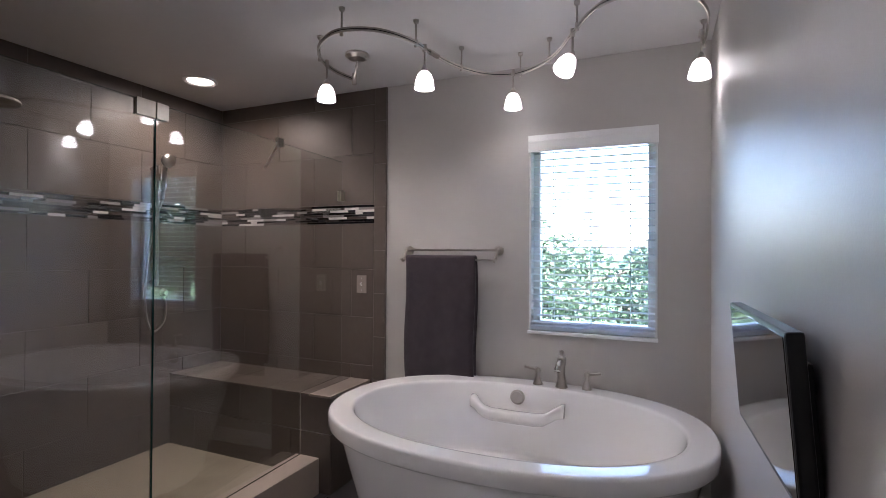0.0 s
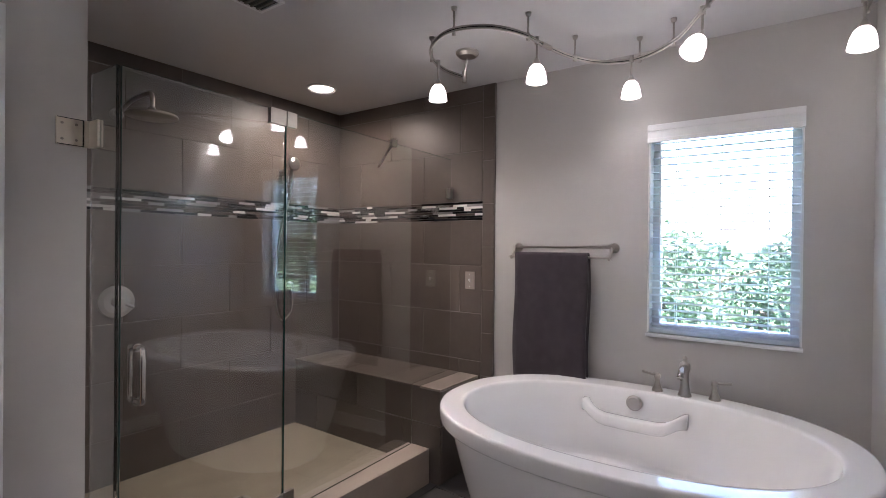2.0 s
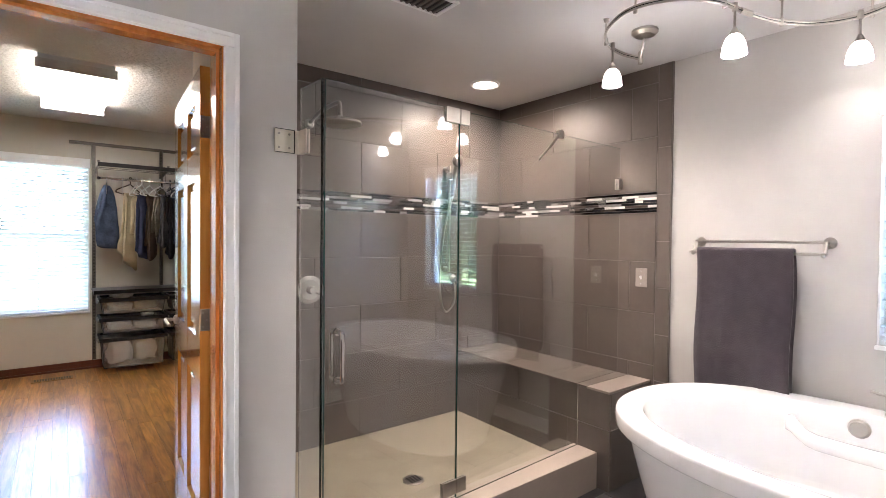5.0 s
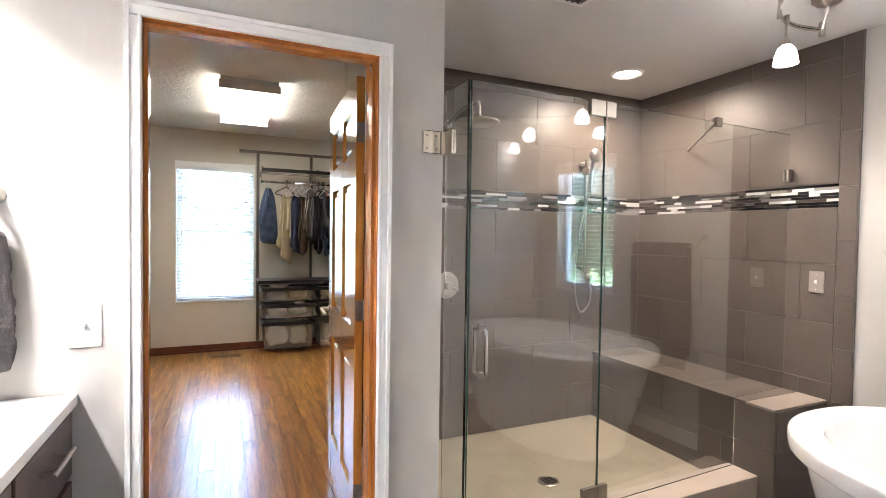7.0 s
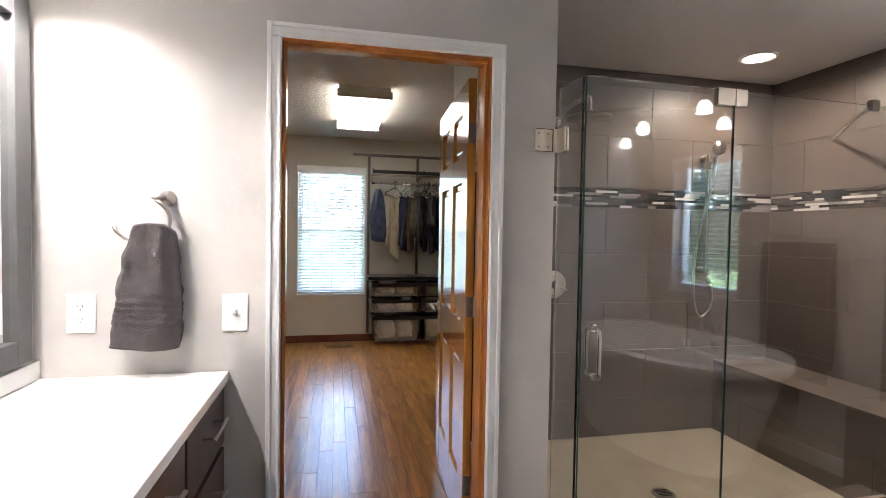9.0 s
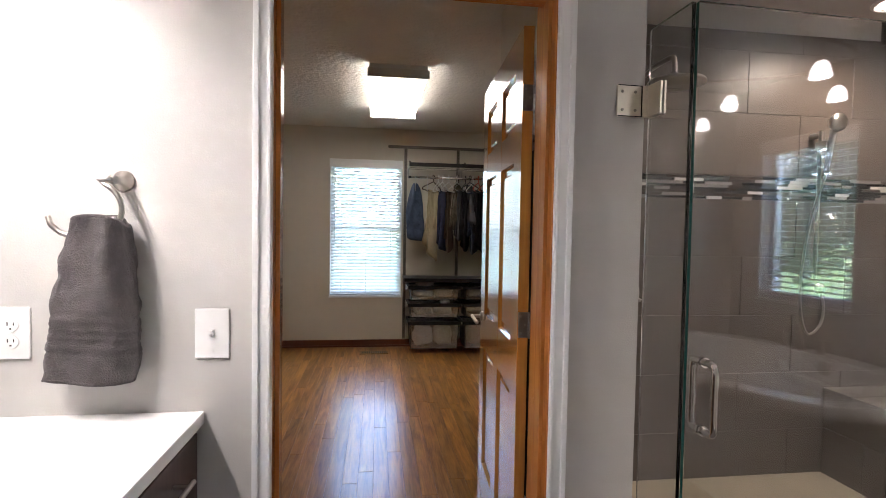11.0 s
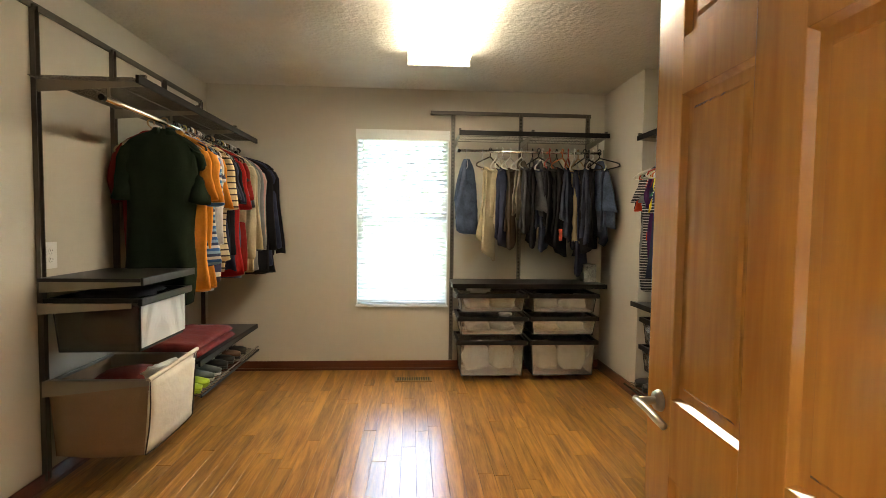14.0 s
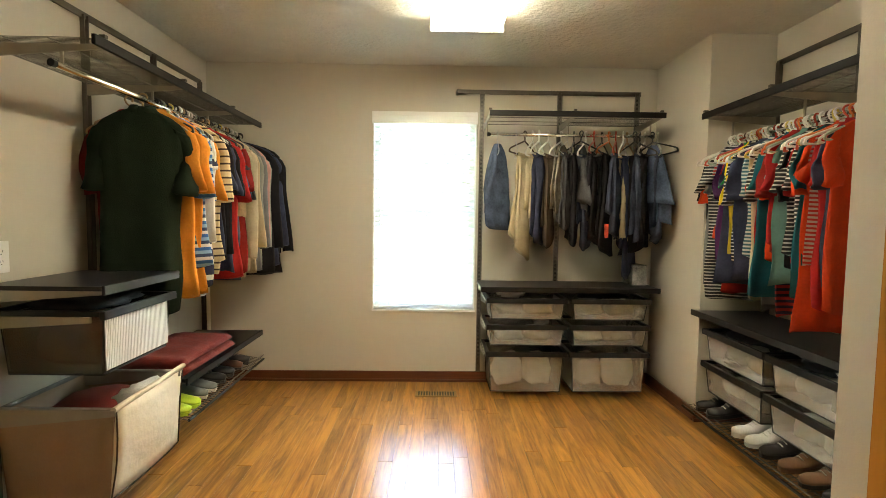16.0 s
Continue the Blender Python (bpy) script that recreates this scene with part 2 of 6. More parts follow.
def rod(p0, p1, r, seg=10):
    return tube(bmesh.new(), (p0, p1), r, seg)


def lathe(bm, profile, center, axis="Z", seg=20):
    """Turns a profile of (radius, height) rows about an axis through center."""
    c = Vector(center)
    rings = []
    for r, h in profile:
        ring = []
        for k in range(seg):
            a = 2 * math.pi * k / seg
            u, v = max(r, 1e-4) * math.cos(a), max(r, 1e-4) * math.sin(a)
            ring.append(c + Vector({"Z": (u, v, h), "X": (h, u, v), "Y": (u, h, v)}[axis]))
        rings.append(ring)
    return loft(bm, rings)


def spline(pts, steps=8):
    """Points of a smooth curve through pts."""
    p = [Vector(q) for q in pts]
    p = [p[0] * 2 - p[1], *p, p[-1] * 2 - p[-2]]
    out = []
    for a, b, c, d in zip(p, p[1:], p[2:], p[3:]):
        for k in range(steps):
            t = k / steps
            out.append(0.5 * (2 * b + (c - a) * t + (2 * a - 5 * b + 4 * c - d) * t * t + (3 * b - a - 3 * c + d) * t ** 3))
    return out + [p[-2]]


# ---- structure ----
BATH_H, CLOSET_H = 2.40, 2.52
XW, YR, XL = 2.715, -2.234, -1.14     # window wall, right-hand wall, vanity wall of the bathroom
YF, CL, CR = 4.39, -1.93, 2.03       # far, shelf and niche walls of the closet
WIN = (-1.997, -1.342, 0.935, 2.005)  # bathroom window: y, y, z, z
CWIN = (-0.635, 0.187, 0.592, 2.155)  # closet window: x, x, z, z


def wall(name, material, label, *rows):
    return solid(name, boxes(*rows), material, label, "wall", kind="structure")


wall("wall_door_bath_side", PAINT_BATH, "light grey painted bathroom wall with a doorway",
     (-1.28, -0.394, 0, 0.055, 0, 2.6), (0.415, 0.667, 0, 0.055, 0, 2.6), (-0.394, 0.415, 0, 0.055, 2.062, 2.6))
wall("wall_door_closet_side", PAINT_CLOSET, "beige painted closet wall with a doorway",
     (-2.07, -0.394, 0.055, 0.112, 0, 2.6), (0.415, 0.546, 0.055, 0.112, 0, 2.6), (-0.394, 0.415, 0.055, 0.112, 2.062, 2.6))
wall("wall_shower_side", PAINT_CLOSET, "beige painted partition between closet and shower",
     (0.546, 0.645, 0.055, 1.25, 0, 2.6), (0.645, XW, 0.985, 1.25, 0, 2.6))
wall("wall_window", PAINT_BATH, "light grey painted bathroom wall with a window",
     (XW, 2.86, -2.38, WIN[0], 0, 2.6), (XW, 2.86, WIN[1], 1.25, 0, 2.6),
     (XW, 2.86, WIN[0], WIN[1], 0, WIN[2]), (XW, 2.86, WIN[0], WIN[1], WIN[3], 2.6))
wall("wall_right", PAINT_BATH, "light grey painted bathroom side wall", (-1.28, XW, -2.38, YR, 0, 2.6))
wall("wall_vanity", PAINT_BATH, "light grey painted wall behind the vanity", (-1.28, XL, YR, 0, 0, 2.6))
wall("wall_closet_shelves", PAINT_CLOSET, "beige painted closet side wall", (-2.07, CL, 0.112, YF, 0, 2.6))
wall("wall_closet_window", PAINT_CLOSET, "beige painted closet wall with a window",
     (-2.07, CWIN[0], YF, 4.53, 0, 2.6), (CWIN[1], 2.17, YF, 4.53, 0, 2.6),
     (CWIN[0], CWIN[1], YF, 4.53, 0, CWIN[2]), (CWIN[0], CWIN[1], YF, 4.53, CWIN[3], 2.6))
wall("wall_closet_niche", PAINT_CLOSET, "beige painted closet wall with a niche", (CR, 2.17, 1.25, 3.63, 0, 2.6), (1.61, 2.17, 3.63, YF, 0, 2.6))
solid("ceiling_bath", boxes((-1.28, XW, YR, 0, BATH_H, 2.58), (0.655, XW, 0, 0.985, BATH_H, 2.58)), CEIL_BATH, "smooth white painted bathroom ceiling", "ceiling", kind="structure")
solid("ceiling_closet", boxes((CL, 0.546, 0.112, YF, CLOSET_H, 2.64), (0.546, CR, 1.25, YF, CLOSET_H, 2.64)), CEIL_TEX, "cream stippled closet ceiling", "ceiling", kind="structure")
solid("roof", boxes((-2.2, 2.95, -2.45, 4.6, 2.66, 2.8)), CEIL_BATH, "plain roof slab over both rooms", "roof", kind="structure")

# ---- doorway ----
door_trim = thing("trim", "white moulded casing round the closet doorway", "door casing", kind="structure")
for nm, r in (("casing_side", (-0.421, -0.372, -0.016, 0, 0, 2.041)), ("casing_side", (0.398, 0.448, -0.016, 0, 0, 2.041)), ("casing_head", (-0.421, 0.448, -0.016, 0, 2.042, 2.090))):
    bm = boxes(r, bevel=0.004)
    x0, x1, y0, y1, z0, z1 = r
    if nm == "casing_side":
        outer = (x0, x0 + 0.016) if x0 < 0 else (x1 - 0.016, x1)
        box(bm, *outer, -0.024, -0.0165, z0, z1 + 0.048, bevel=0.003)
        inner = (x1 - 0.012, x1 - 0.004) if x0 < 0 else (x0 + 0.004, x0 + 0.012)
        box(bm, *inner, -0.020, -0.0165, z0, z1 + 0.004, bevel=0.0015)
    else:
        box(bm, x0 + 0.017, x1 - 0.017, -0.024, -0.0165, z1 - 0.016, z1, bevel=0.003)
        box(bm, x0 + 0.052, x1 - 0.052, -0.020, -0.0165, z0 + 0.004, z0 + 0.012, bevel=0.0015)
    part(nm, bm, WHITE, door_trim)
jamb = thing("door_jamb", "orange varnished wooden jamb lining the doorway", "door frame", kind="structure")
part("jamb_side", boxes((-0.394, -0.372, -0.004, 0.117, 0, 2.062), (-0.372, -0.360, 0.028, 0.072, 0, 2.028), bevel=0.002), PINE, jamb)
part("jamb_side", boxes((0.393, 0.415, -0.004, 0.117, 0, 2.062), (0.381, 0.393, 0.028, 0.072, 0, 2.028), bevel=0.002), PINE, jamb)
part("jamb_extension", boxes((0.3935, 0.4145, 0.1172, 0.170, 0, 2.062), bevel=0.002), PINE, jamb)
part("jamb_head", boxes((-0.372, 0.393, -0.004, 0.117, 2.040, 2.062), (-0.372, 0.393, 0.028, 0.072, 2.028, 2.040), bevel=0.002), PINE, jamb)


def closet_door():
    """A six-panel leaf, swung into the closet a little past square."""
    leaf = thing("door_1", "open orange varnished wooden six-panel door", "door")
    x0, x1, y0, y1, z0, z1 = 0.372, 0.408, 0.235, 1.047, 0.012, 2.035
    w = y1 - y0
    st, mid = 0.115, 0.11
    pw = (w - 2 * st - mid) / 2
    cols = ((y0 + st, y0 + st + pw), (y1 - st - pw, y1 - st))
    rowsz = ((0.24, 0.80), (0.965, 1.60), (1.715, 1.915))
    bm = bmesh.new()
    box(bm, x0, x1, y0, y0 + st, z0, z1, 0.002)
    box(bm, x0, x1, y1 - st, y1, z0, z1, 0.002)
    box(bm, x0, x1, cols[0][1], cols[1][0], z0, z1, 0.002)
    for a, b in ((z0, 0.24), (0.80, 0.965), (1.60, 1.715), (1.915, z1)):
        for c0, c1 in cols:
            box(bm, x0 + 0.0004, x1 - 0.0004, c0, c1, a, b)
    part("door_frame", bm, DOOR_WOOD, leaf)
    for c0, c1 in cols:
        for a, b in rowsz:
            bm = bmesh.new()
            rings = []
            for inset, x in ((0.0, x0 + 0.002), (0.008, x0 + 0.013), (0.029, x0 + 0.013), (0.036, x0 + 0.008)):
                rings.append([(x, c0 + inset, a + inset), (x, c1 - inset, a + inset), (x, c1 - inset, b - inset), (x, c0 + inset, b - inset)])
            loft(bm, rings, cap=False)
            bm.verts.ensure_lookup_table()
            bm.faces.new(bm.verts[-4:])
            back = [bm.verts.new((x1 - 0.008, y, z)) for y, z in ((c0, a), (c1, a), (c1, b), (c0, b))]
            bm.faces.new(back)
            part("raised_panel", bm, DOOR_WOOD, leaf)
    for z in (1.80, 1.045, 0.25):
        h = part("hinge", boxes((0.373, 0.409, y0 - 0.0025, y0 - 0.0003, z - 0.043, z + 0.043), (0.416, 0.444, y0 - 0.0045, y0 - 0.002, z - 0.043, z + 0.043), bevel=0.001), HINGE, leaf, "satin nickel butt hinge with two leaves")
        bm = bmesh.new()
        for k in range(5):
            tube(bm, ((0.4125, y0 - 0.006, z - 0.044 + k * 0.0178), (0.4125, y0 - 0.006, z - 0.0275 + k * 0.0178)), 0.0065, 12)
        part("knuckle", bm, HINGE, h)
        for dx in (0.382, 0.397, 0.430):
            for dz in (-0.028, 0.028) if dx != 0.397 else (0.0,):
                part("screw", lathe(bmesh.new(), ((0.0, -0.0012), (0.0035, -0.0010), (0.0045, 0), (0.0, 0)), (dx, y0 - (0.0045 if dx > 0.41 else 0.0025), z + dz), "Y", 10), NICKEL, h)
    hd = part("handle_rose", lathe(bmesh.new(), ((0.002, -0.012), (0.020, -0.012), (0.024, -0.004), (0.024, 0)), (x0, y1 - 0.065, 0.945), "X"), LEVER, leaf, "satin nickel lever handle", True)
    bm = bmesh.new()
    tube(bm, ((x0 - 0.01, y1 - 0.065, 0.945), (x0 - 0.05, y1 - 0.065, 0.945)), 0.009, 12)
    tube(bm, spline(((x0 - 0.05, y1 - 0.055, 0.945), (x0 - 0.053, y1 - 0.10, 0.948), (x0 - 0.05, y1 - 0.15, 0.942), (x0 - 0.045, y1 - 0.185, 0.935))), 0.008, 10)
    part("lever", bm, LEVER, hd, smooth=True)
    bm = bmesh.new()
    tube(bm, ((x1, y1 - 0.065, 0.945), (x1 + 0.05, y1 - 0.065, 0.945)), 0.009, 12)
    tube(bm, spline(((x1 + 0.05, y1 - 0.055, 0.945), (x1 + 0.053, y1 - 0.10, 0.948), (x1 + 0.048, y1 - 0.185, 0.935))), 0.008, 10)
    part("lever", bm, LEVER, hd, smooth=True)
    part("latch_plate", boxes((x0 + 0.006, x1 - 0.006, y1, y1 + 0.002, 0.91, 0.98)), NICKEL, leaf)
    leaf.matrix_world = Matrix.Translation((x1, y0, 0)) @ pose(0, 0, 0, 0, 0, -3.4) @ Matrix.Translation((-x1, -y0, 0))


closet_door()


def gap_shade_cloth():
    """Black folded cloth on a hook, added to give the door gap its shade."""
    r = thing("door_gap_shade", "added black cloth that darkens the gap behind the open door", "robe")
    bm, rings = bmesh.new(), []
    for k in range(25):
        f = k / 24
        z = 1.66 - 1.30 * f
        w = 0.13 + 0.07 * min(1, f * 3.2) ** 0.8
        cy = 0.40 - 0.02 * f
        rings.append([(0.484 + (0.016 + 0.010 * min(1, f * 4)) * (1 + 0.3 * math.sin(6 * q + 3 * f)) * math.sin(q), cy + w * math.copysign(abs(math.cos(q)) ** 0.8, math.cos(q)), z + 0.02 * math.sin(3 * q) * f) for q in (2 * math.pi * i / 28 for i in range(28))])
    loft(bm, rings)
    part("cloth", bm, GAP_SHADE, r, smooth=True)
    part("loop", tube(bmesh.new(), ((0.484, 0.42, 1.655), (0.478, 0.42, 1.69), (0.466, 0.42, 1.70)), 0.004, 6), GAP_SHADE, r)
    part("hook", tube(bmesh.new(), spline(((0.420, 0.42, 1.72), (0.448, 0.42, 1.70), (0.466, 0.42, 1.695), (0.472, 0.42, 1.715)), 4), 0.005, 8), NICKEL, r, "small nickel hook added to hold the black cloth", True)


gap_shade_cloth()


# ---- windows with blinds ----
def blind(name, label, m, width, height, pitch, tilt, depth=0.045, drop=0.0):
    """A slatted blind in its own frame: x along the width, z up from the sill, y towards the outside."""
    b = thing(name, label, "window blind", "blinds")
    b.matrix_world = m
    bm = boxes((0.011, width - 0.011, -0.03, 0.03, height - 0.045, height - 0.011), bevel=0.002)
    part("headrail", bm, BLIND, b)
    part("valance", boxes((-0.004, width + 0.004, -0.050, -0.036, height - 0.088, height + 0.004), (-0.003, width + 0.003, -0.056, -0.0505, height - 0.030, height + 0.003), (-0.003, width + 0.003, -0.054, -0.0505, height - 0.088, height - 0.066), bevel=0.0025), WHITE, b)
    part("bottom_rail", boxes((0.011, width - 0.011, -0.026, 0.026, 0.002, 0.024), bevel=0.004), BLIND, b)
    me = bpy.data.meshes.new("slat")
    bm = bmesh.new()
    n = 6
    rows = [[(x, depth * (k / n - 0.5), 0.0035 * (1 - (2 * k / n - 1) ** 2)) for k in range(n + 1)] for x in (0.011, width - 0.011)]
    loft(bm, rows, closed=False)
    low = [[(x, y, z - 0.0022) for x, y, z in r] for r in rows]
    loft(bm, low, closed=False)
    bm.to_mesh(me)
    bm.free()
    me.materials.append(BLIND)
    z, k = 0.045, 0
    while z < height - 0.065:
        s = new("slat", me)
        s.parent = b
        s.matrix_basis = pose(0, 0, z, tilt + random.uniform(-1.2, 1.2), random.uniform(-0.06, 0.06), 0)
        z += pitch
    for x in (0.13, width / 2, width - 0.13):
        part("ladder_cord", boxes((x, x + 0.0025, -depth / 2 - 0.003, -depth / 2 - 0.001, 0.03, height - 0.04), (x, x + 0.0025, depth / 2 + 0.001, depth / 2 + 0.003, 0.03, height - 0.04)), BLIND, b)
    part("tilt_wand", rod((0.06, -0.04, height - 0.06), (0.06, -0.042, height * 0.42), 0.004, 6), PLASTIC, b)
    return b


def window(name, label, m, width, height, sashes=2):
    """A white sash window: x along the width, z up, y outwards from the wall's inner face."""
    w = thing(name, label, "window", kind="structure")
    w.matrix_world = m
    f = 0.055 if sashes == 2 else 0.046
    part("window_frame", boxes((0, f, 0.075, 0.135, 0, height), (width - f, width, 0.075, 0.135, 0, height), (f, width - f, 0.075, 0.135, 0, f), (f, width - f, 0.075, 0.135, height - f, height), bevel=0.003), WHITE, w)
    spans = ((f, height - f),)
    if sashes == 2:
        part("meeting_rail", boxes((f, width - f, 0.085, 0.125, height * 0.5 - 0.018, height * 0.5 + 0.018), bevel=0.003), WHITE, w)
        spans = ((f, height * 0.5 - 0.018), (height * 0.5 + 0.018, height - f))
    for z0, z1 in spans:
        p = part("pane", boxes((f, width - f, 0.104, 0.108, z0, z1)), PANE, w)
        p.visible_shadow = False
    for r in ((0.0005, 0.009, 0.002, 0.0745, 0.0005, height - 0.0005), (width - 0.009, width - 0.0005, 0.002, 0.0745, 0.0005, height - 0.0005), (0.0095, width - 0.0095, 0.002, 0.0745, height - 0.009, height - 0.0005)):
        part("lining_board", boxes(r), WHITE, w)
    part("window_sill", boxes((-0.004, width + 0.004, -0.018, 0.075, -0.018, 0.0), bevel=0.004), WHITE, w)
    return w


bw, bh = WIN[1] - WIN[0], WIN[3] - WIN[2]
window("window_1", "white single-pane window over the bathtub", pose(XW, WIN[1], WIN[2], 0, 0, -90), bw, bh, 1)
blind("window_blind", "white slatted blind with open slats over the bathtub", pose(XW + 0.035, WIN[1], WIN[2], 0, 0, -90), bw, bh, 0.0375, 3)
cw, ch = CWIN[1] - CWIN[0], CWIN[3] - CWIN[2]
window("window_2", "white sash window in the closet wall", pose(CWIN[0], YF, CWIN[2]), cw, ch)
blind("window_blind", "white slatted blind with half-closed slats in the closet", pose(CWIN[0], YF + 0.035, CWIN[2]), cw, ch, 0.0375, 42)

# ---- floors ----
solid("floor_bath", boxes((-1.14, XW, YR, 0.0, -0.12, -0.006)), GROUT_F, "pale grouted bed of the bathroom floor", "floor", kind="structure")
solid("floor_closet", boxes((CL, 0.546, 0.0, YF, -0.12, -0.006), (0.546, CR, 1.25, YF, -0.12, -0.006)), REDWOOD, "wooden subfloor under the closet's oak strips", "floor", kind="structure")

# ---- shower ----
SX0, SY1, SZ = 0.667, 0.970, 0.09
BX, BZ, BEND = 2.29, 0.552, -0.33     # bench front, top and outer end
GY = -0.187                          # plane of the glass
solid("shower_floor", boxes((SX0, BX + 0.01, -0.09, 0.972, -0.006, SZ)), PAN, "mottled beige shower floor with a round drain", "shower floor", kind="structure")
bm = boxes((SX0, BX - 0.002, -0.255, -0.09, -0.006, 0.20), bevel=0.004)
solid("shower_curb", bm, CURB, "pale stone kerb under the shower glass", "kerb", kind="structure")
drain = solid("shower_drain", lathe(bmesh.new(), ((0.0, 0.006), (0.05, 0.006), (0.056, 0.003), (0.057, -0.004), (0.0, -0.004)), (1.418, 0.279, SZ)), NICKEL, "round nickel drain grate in the shower floor", "drain", smooth=False)
for k in range(5):
    part("slot", boxes((1.418 - 0.035, 1.418 + 0.035, 0.250 + k * 0.013, 0.256 + k * 0.013, SZ + 0.0062, SZ + 0.0072)), BLACK, drain)


def pane_box(name, r, label, parent=None):
    bm = boxes(r, bevel=0.0015)
    ob = part(name, bm, CLEAR, parent, label)
    ob.visible_shadow = False
    return ob


enclosure = thing("shower_enclosure", "frameless clear glass shower enclosure on a stone kerb", "shower screen")
TOP = 1.945
pane_box("return_panel", (0.672, 0.682, GY + 0.002, -0.004, 0.203, TOP), "narrow clear glass return panel", enclosure)
bm = bmesh.new()
loft(bm, [[(x, y, z) for x, z in ((1.340, 0.203), (2.272, 0.203), (2.272, BZ + 0.004), (2.690, BZ + 0.004), (2.690, TOP), (1.340, TOP))] for y in (GY - 0.005, GY + 0.005)])
part("fixed_panel", bm, CLEAR, enclosure, "clear glass fixed panel notched over the bench").visible_shadow = False
glass_door = thing("shower_door", "frameless clear glass shower door, closed", "shower door")
pane_box("door_glass", (0.686, 1.332, GY - 0.005, GY + 0.005, 0.212, TOP), "", glass_door)
for side in (-1, 1):
    y = GY + side * 0.045
    part("pull_handle", tube(bmesh.new(), spline(((0.737, GY + side * 0.006, 0.845), (0.737, y - side * 0.012, 0.845), (0.737, y, 0.86), (0.737, y, 0.93), (0.737, y, 1.01), (0.737, y - side * 0.012, 1.025), (0.737, GY + side * 0.006, 1.025)), 6), 0.0095, 12), CHROME, glass_door, "polished nickel pull handle", True)
    for z in (0.845, 1.025):
        part("washer", lathe(bmesh.new(), ((0.0, 0), (0.014, 0), (0.014, 0.004), (0.0, 0.004)), (0.737, GY + (0.0052 if side > 0 else -0.0092), z), "Y", 14), CHROME, glass_door)


def glass_edge(parent, *rows):
    part("polished_edge", boxes(*rows), EDGE, parent, "dark green polished glass edge")


glass_edge(glass_door, (0.6845, 0.6858, GY - 0.0046, GY + 0.0046, 0.213, TOP - 0.002))
glass_edge(glass_door, (1.3322, 1.3335, GY - 0.0046, GY + 0.0046, 0.213, TOP - 0.002))
glass_edge(glass_door, (0.688, 1.330, GY - 0.0046, GY + 0.0046, TOP + 0.0002, TOP + 0.0014))
glass_edge(enclosure, (0.6725, 0.6815, GY + 0.004, -0.006, TOP + 0.0002, TOP + 0.0014))
glass_edge(enclosure, (1.3385, 1.3398, GY - 0.0046, GY + 0.0046, 0.204, TOP - 0.002))
glass_edge(enclosure, (1.342, 2.688, GY - 0.0046, GY + 0.0046, TOP + 0.0002, TOP + 0.0014))
glass_edge(enclosure, (1.342, 2.270, GY - 0.0046, GY + 0.0046, 0.2008, 0.2026))


def glass_hinge(x0, x1, z):
    """Plates on both faces of the two panes that meet at the seam."""
    bm = rod((1.336, GY, z - 0.03), (1.336, GY, z + 0.03), 0.0035)
    for side in (-1, 1):
        y = GY + side * 0.0052
        for p, q in ((x0, 1.334), (1.338, x1)):
            box(bm, p, q, min(y, y + side * 0.007), max(y, y + side * 0.007), z - 0.033, z + 0.033, 0.0015)
    part("hinge", bm, HINGE, glass_door, "satin nickel glass-to-glass hinge")


glass_hinge(1.252, 1.392, 1.917)
glass_hinge(1.252, 1.392, 0.26)
z = 1.738
bm = boxes((0.572, 0.650, -0.0085, -0.0005, z - 0.045, z + 0.045), (0.664, 0.6715, -0.072, -0.0005, z - 0.045, z + 0.045), (0.6825, 0.690, -0.072, -0.0005, z - 0.045, z + 0.045), (0.650, 0.665, -0.012, -0.0005, z - 0.045, z + 0.045), bevel=0.0015)
for dz in (-0.026, 0.026):
    for x in (0.588, 0.628):
        part("screw", lathe(bmesh.new(), ((0.0, -0.0105), (0.004, -0.0105), (0.0045, -0.0086), (0.0, -0.0086)), (x, 0, z + dz), "Y", 10), HINGE, enclosure)
part("wall_clamp", bm, LIT_NICKEL, enclosure, "satin nickel corner clamp")
part("gasket", boxes((0.646, 0.6495, -0.0105, -0.0086, z - 0.045, z + 0.045), (0.574, 0.648, -0.0100, -0.0087, z - 0.0450, z - 0.0425), (0.574, 0.648, -0.0100, -0.0087, z + 0.0425, z + 0.0450)), BLACK, enclosure, "black rubber gasket")
part("bench_clamp", boxes((2.650, 2.690, GY - 0.018, GY - 0.0055, 1.69, 1.755), (2.650, 2.690, GY + 0.0055, GY + 0.018, 1.69, 1.755), bevel=0.002), NICKEL, enclosure, "small satin nickel clamp")
BRACE_END = (2.731, 0.489, 1.960)
brace = thing("glass_brace", "slim nickel brace bar from glass top to tiled wall", "brace bar")
part("bar", rod((2.075, GY, 1.957), BRACE_END, 0.0075), NICKEL, brace)
part("glass_clip", boxes((2.055, 2.095, GY - 0.013, GY + 0.013, 1.925, 1.968), bevel=0.002), NICKEL, brace)
part("wall_flange", lathe(bmesh.new(), ((0.0, -0.012), (0.018, -0.012), (0.022, 0), (0.0, 0)), BRACE_END, "X", 14), NICKEL, brace)

# the glass line stands slightly out of square with the walls
turn = Matrix.Translation((0.692, GY, 0)) @ pose(0, 0, 0, 0, 0, 2.35) @ Matrix.Translation((-0.68, -GY, 0))
for ob in list(scene.objects):
    if ob.parent is None and ob.name.split(".")[0] in ("shower_enclosure", "shower_door", "glass_brace"):
        ob.matrix_world = turn

